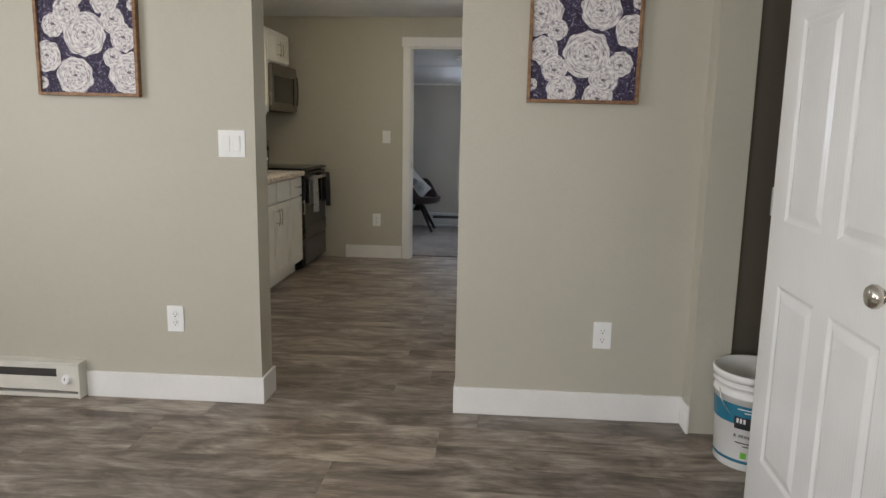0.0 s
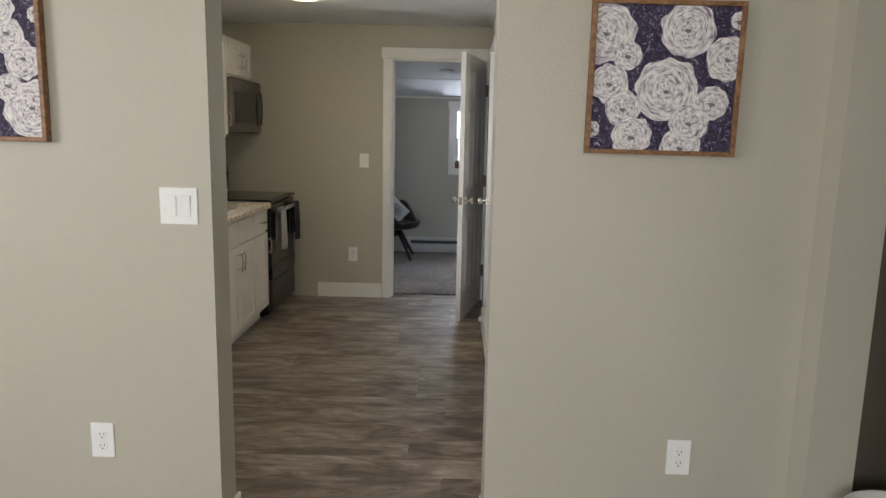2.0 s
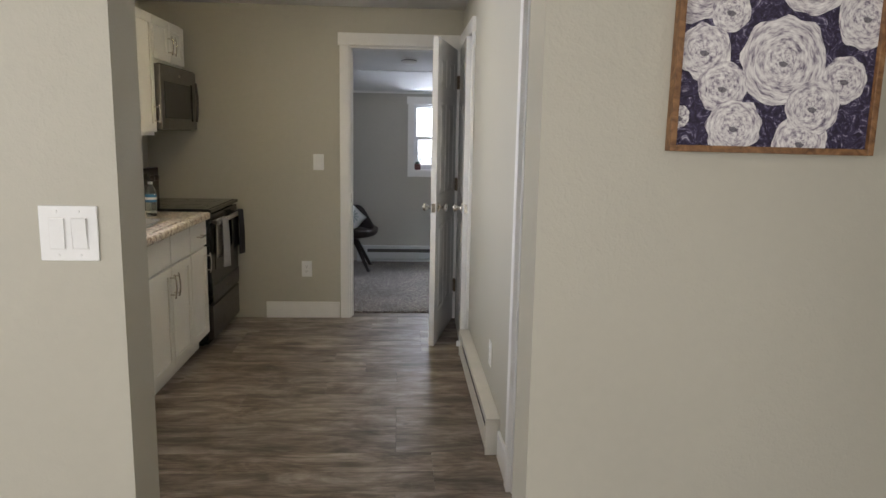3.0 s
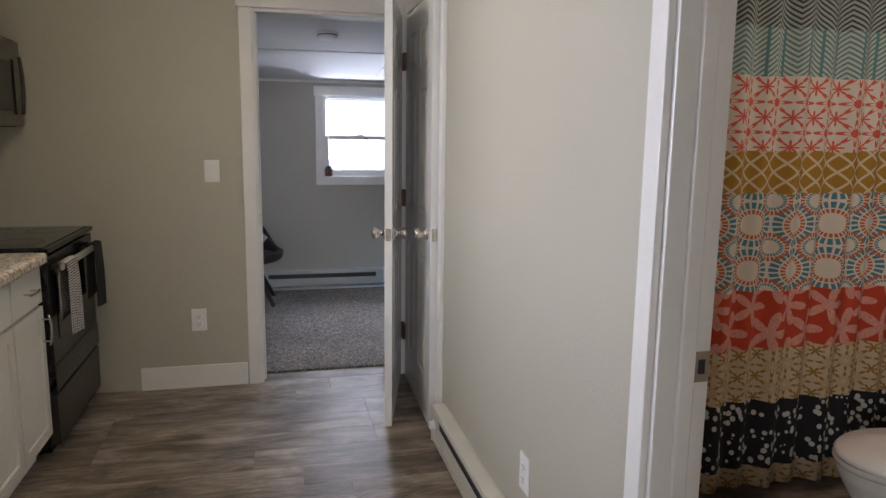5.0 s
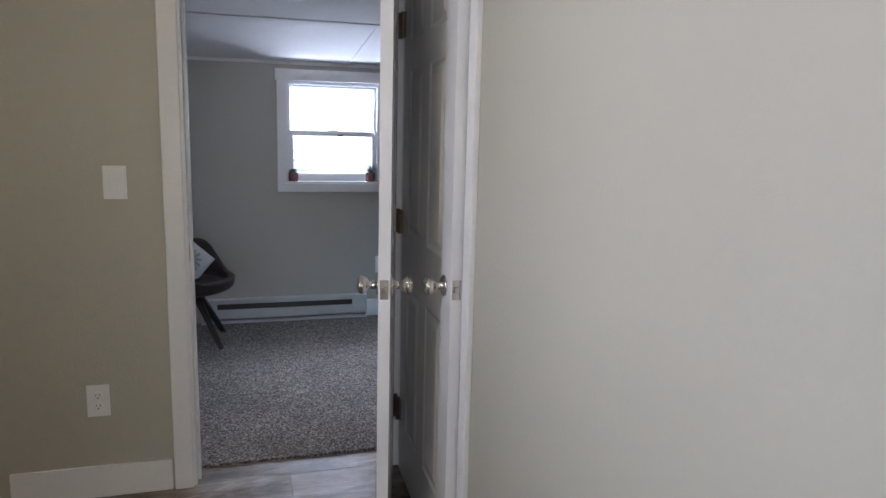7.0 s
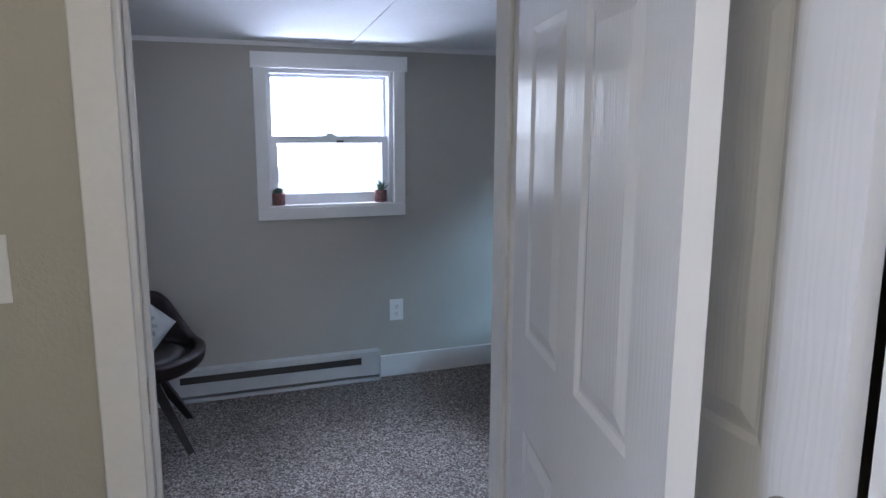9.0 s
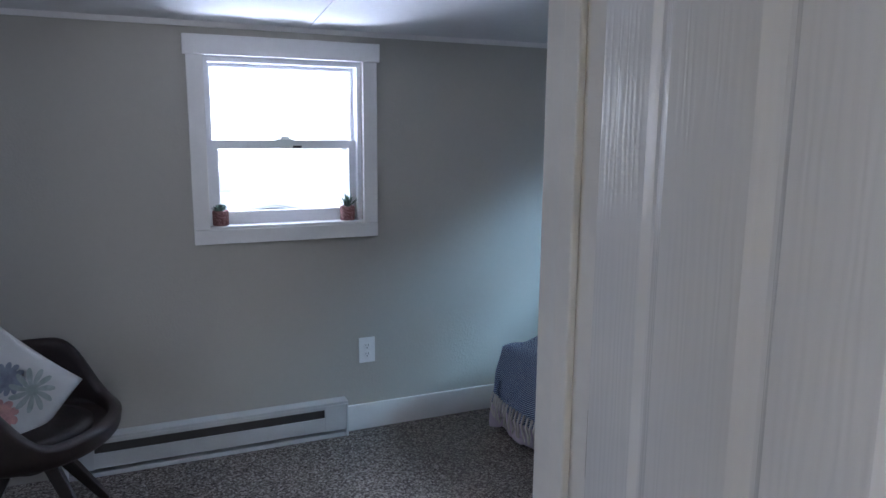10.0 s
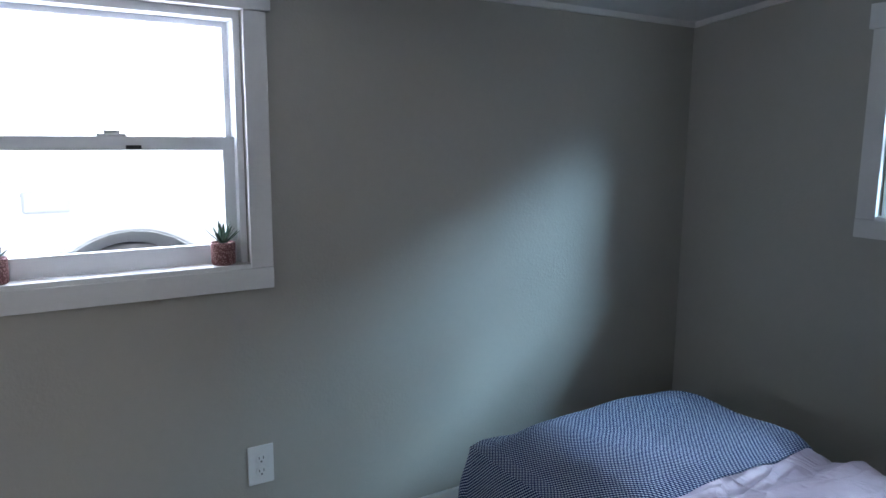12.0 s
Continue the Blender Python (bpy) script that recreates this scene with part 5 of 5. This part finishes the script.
    for k in range(24):
        y = 7.94 + 0.62 * k / 23
        x0 = BX0 - 0.085 - 0.02 * noise.noise((y * 6 + 2, -0.4, 1))
        pts = [(x0 - 0.016, y, 0.225), (x0 - 0.026, y + rng.uniform(-0.006, 0.006), 0.185), (x0 - 0.022, y + rng.uniform(-0.014, 0.014), 0.145), (x0 - 0.018, y + rng.uniform(-0.018, 0.018), 0.11)]
        part("tassel", tube(pts, 0.0062, 6, True, 0.0035), cream, throw, "", True)


bedding()


def navy_cushion():
    root = thing("cushion", pose(1.36, 7.27, 0.60, -62, 0, 20), "dark navy cushion lying on the comforter", "cushion")
    part("cover", pillow_mesh(0.42, 0.36, 0.14), plain("navy_velvet", (0.012, 0.018, 0.085), 0.85, 0, 0.2, 30, 0.3, 300), root, "", True)


navy_cushion()

# ---- outdoors ----
def outdoor_ground():
    bm = bmesh.new()
    vs = [bm.verts.new(p) for p in ((-400, -400, -0.06), (400, -400, -0.06), (400, 400, -0.06), (-400, 400, -0.06))]
    bm.faces.new(vs)
    return bm


setting("ground", outdoor_ground(), plain("pale_gravel", (0.46, 0.44, 0.41), 0.9, 0, 0.2, 3, 0.6, 40, 0.01), "pale gravel yard around the house", "ground")
# unseen slab, added so that its eaves keep direct sun out of the rooms
setting("roof", boxes((-4.0, 2.95, -2.7, 9.5, 2.55, 2.65)), plain("sun_block_slab", (0.30, 0.28, 0.26), 0.8), "unseen roof slab whose eaves block direct sun", "roof")
# emissive sheets stand in for the overexposed distance and brighten the windows
setting("backdrop_north", boxes((-60, 60, 55, 55.2, -0.2, 45)), glow("backdrop_glow", (0.93, 0.97, 1.0), 2.2), "glowing backdrop for the overexposed distance", "backdrop")
setting("backdrop_east", boxes((55, 55.2, -40, 54, -0.2, 45)), glow("backdrop_glow_east", (0.93, 0.97, 1.0), 2.2), "glowing backdrop for the overexposed distance", "backdrop")


def parked_car():
    """A white car beside the house; local x towards its rear, y away from the house."""
    root = thing("parked_car", pose(0.37, 11.30, -0.06), "white car parked outside the bedroom window", "car")
    white = plain("white_car_paint", (0.72, 0.74, 0.76), 0.2, 0, 0.01, 3)
    # tyre and liner greys are lightened to carry the overexposed haze through the glass
    rubber = plain("glare_grey_tyre", (0.12, 0.12, 0.125), 0.85)
    liner = plain("glare_grey_liner", (0.42, 0.44, 0.46), 0.8)
    lens = plain("lamp_lens", (0.55, 0.58, 0.62), 0.15, 0.0)
    # side outline with wheel arches cut from its lower edge
    out = [(-0.92, 0.35), (-0.95, 0.70), (-0.85, 0.98), (-0.55, 1.10), (0.25, 1.22), (0.55, 1.30), (1.15, 1.78), (1.5, 1.86), (2.9, 1.86), (3.5, 1.55), (3.62, 1.20), (3.62, 0.40)]
    def arch(cx):
        return [(cx - 0.52 * math.cos(math.pi * k / 14), 0.36 + 0.52 * math.sin(math.pi * k / 14)) for k in range(14, -1, -1)]
    outline = out + [(3.55, 0.32)] + arch(2.75) + arch(0.0) + [(-0.7, 0.32)]
    bm = bmesh.new()
    near = [bm.verts.new((x, 0.10 if z > 1.25 else 0.0, z)) for x, z in outline]
    far = [bm.verts.new((x, 1.65 if z > 1.25 else 1.75, z)) for x, z in outline]
    n = len(outline)
    bm.faces.new(near)
    bm.faces.new(far[::-1])
    for k in range(n):
        bm.faces.new((near[k], far[k], far[(k + 1) % n], near[(k + 1) % n]))
    bmesh.ops.recalc_face_normals(bm, faces=bm.faces)
    part("body", bm, white, root)
    for cx in (0.0, 2.75):
        flare = tube([(cx - 0.55 * math.cos(math.pi * k / 18), -0.005, 0.36 + 0.55 * math.sin(math.pi * k / 18)) for k in range(19)], 0.022, 8)
        part("wheel_arch", flare, white, root, "", True)
        part("wheel_well", lathe(((0, 0.0), (0.515, 0.0), (0.515, 0.02), (0, 0.02)), 36, Matrix.Translation((cx, 0.215, 0.36)) @ pose(0, 0, 0, 90)), liner, root, "wheel-arch liner, paled for the outdoor glare")
        for y in (0.09, 1.66):
            turn = Matrix.Translation((cx, y, 0.40)) @ pose(0, 0, 0, 90)
            wheel = part("wheel", lathe(((0.21, -0.09), (0.37, -0.09), (0.40, -0.06), (0.40, 0.06), (0.37, 0.09), (0.21, 0.09), (0.21, -0.09)), 36, turn), rubber, root, "black rubber tyre", True)
            part("rim", lathe(((0, -0.05), (0.06, -0.06), (0.07, -0.04), (0.19, -0.06), (0.21, -0.08), (0.21, 0.08), (0, 0.06)), 30, turn), STEEL, wheel, "alloy rim", True)
    part("headlight", boxes((-0.55, -0.30, -0.006, 0.05, 1.0, 1.13), bevel=0.02), lens, root)
    part("side_window", boxes((0.95, 2.7, 0.09, 0.11, 1.32, 1.74), bevel=0.01), BLACK_GLASS, root)
    part("door_handle", boxes((1.75, 1.93, -0.03, 0.0, 1.08, 1.12), bevel=0.008), white, root)
    part("mirror", boxes((0.62, 0.82, -0.16, 0.0, 1.28, 1.42), bevel=0.03), white, root)


parked_car()


# ---- vinyl planks ----
def planks():
    floor = tagged(new("floor"), "grey-brown washed oak vinyl plank floor", "floor", kind="structure")
    wide, long = 0.178, 1.22
    rng = random.Random(4)
    cut = {}
    def piece(x0, x1, y0, y1):
        key = (round(x1 - x0, 3), round(y1 - y0, 3))
        if key not in cut:
            cut[key] = mesh_of("plank", boxes((0, key[0] - 0.0012, 0, key[1] - 0.0012, -0.007, 0.0)), PLANK)
        ob = new("plank", cut[key])
        ob.location = (x0, y0, 0)
        ob.parent = floor
    y = -0.6
    while y < 6.655:
        y1 = min(y + wide, 6.66)
        left, right = (-3.25, 2.15) if y < 2.77 else (-2.29, 1.9 if y < 5.1 else 0.75)
        x = left - rng.choice((0.2, 0.45, 0.61, 0.8, 1.0))
        while x < right:
            a, b = max(x, left), min(x + long, right)
            if b - a > 0.03:
                piece(a, b, y, y1)
            x += long
        y = y1


planks()
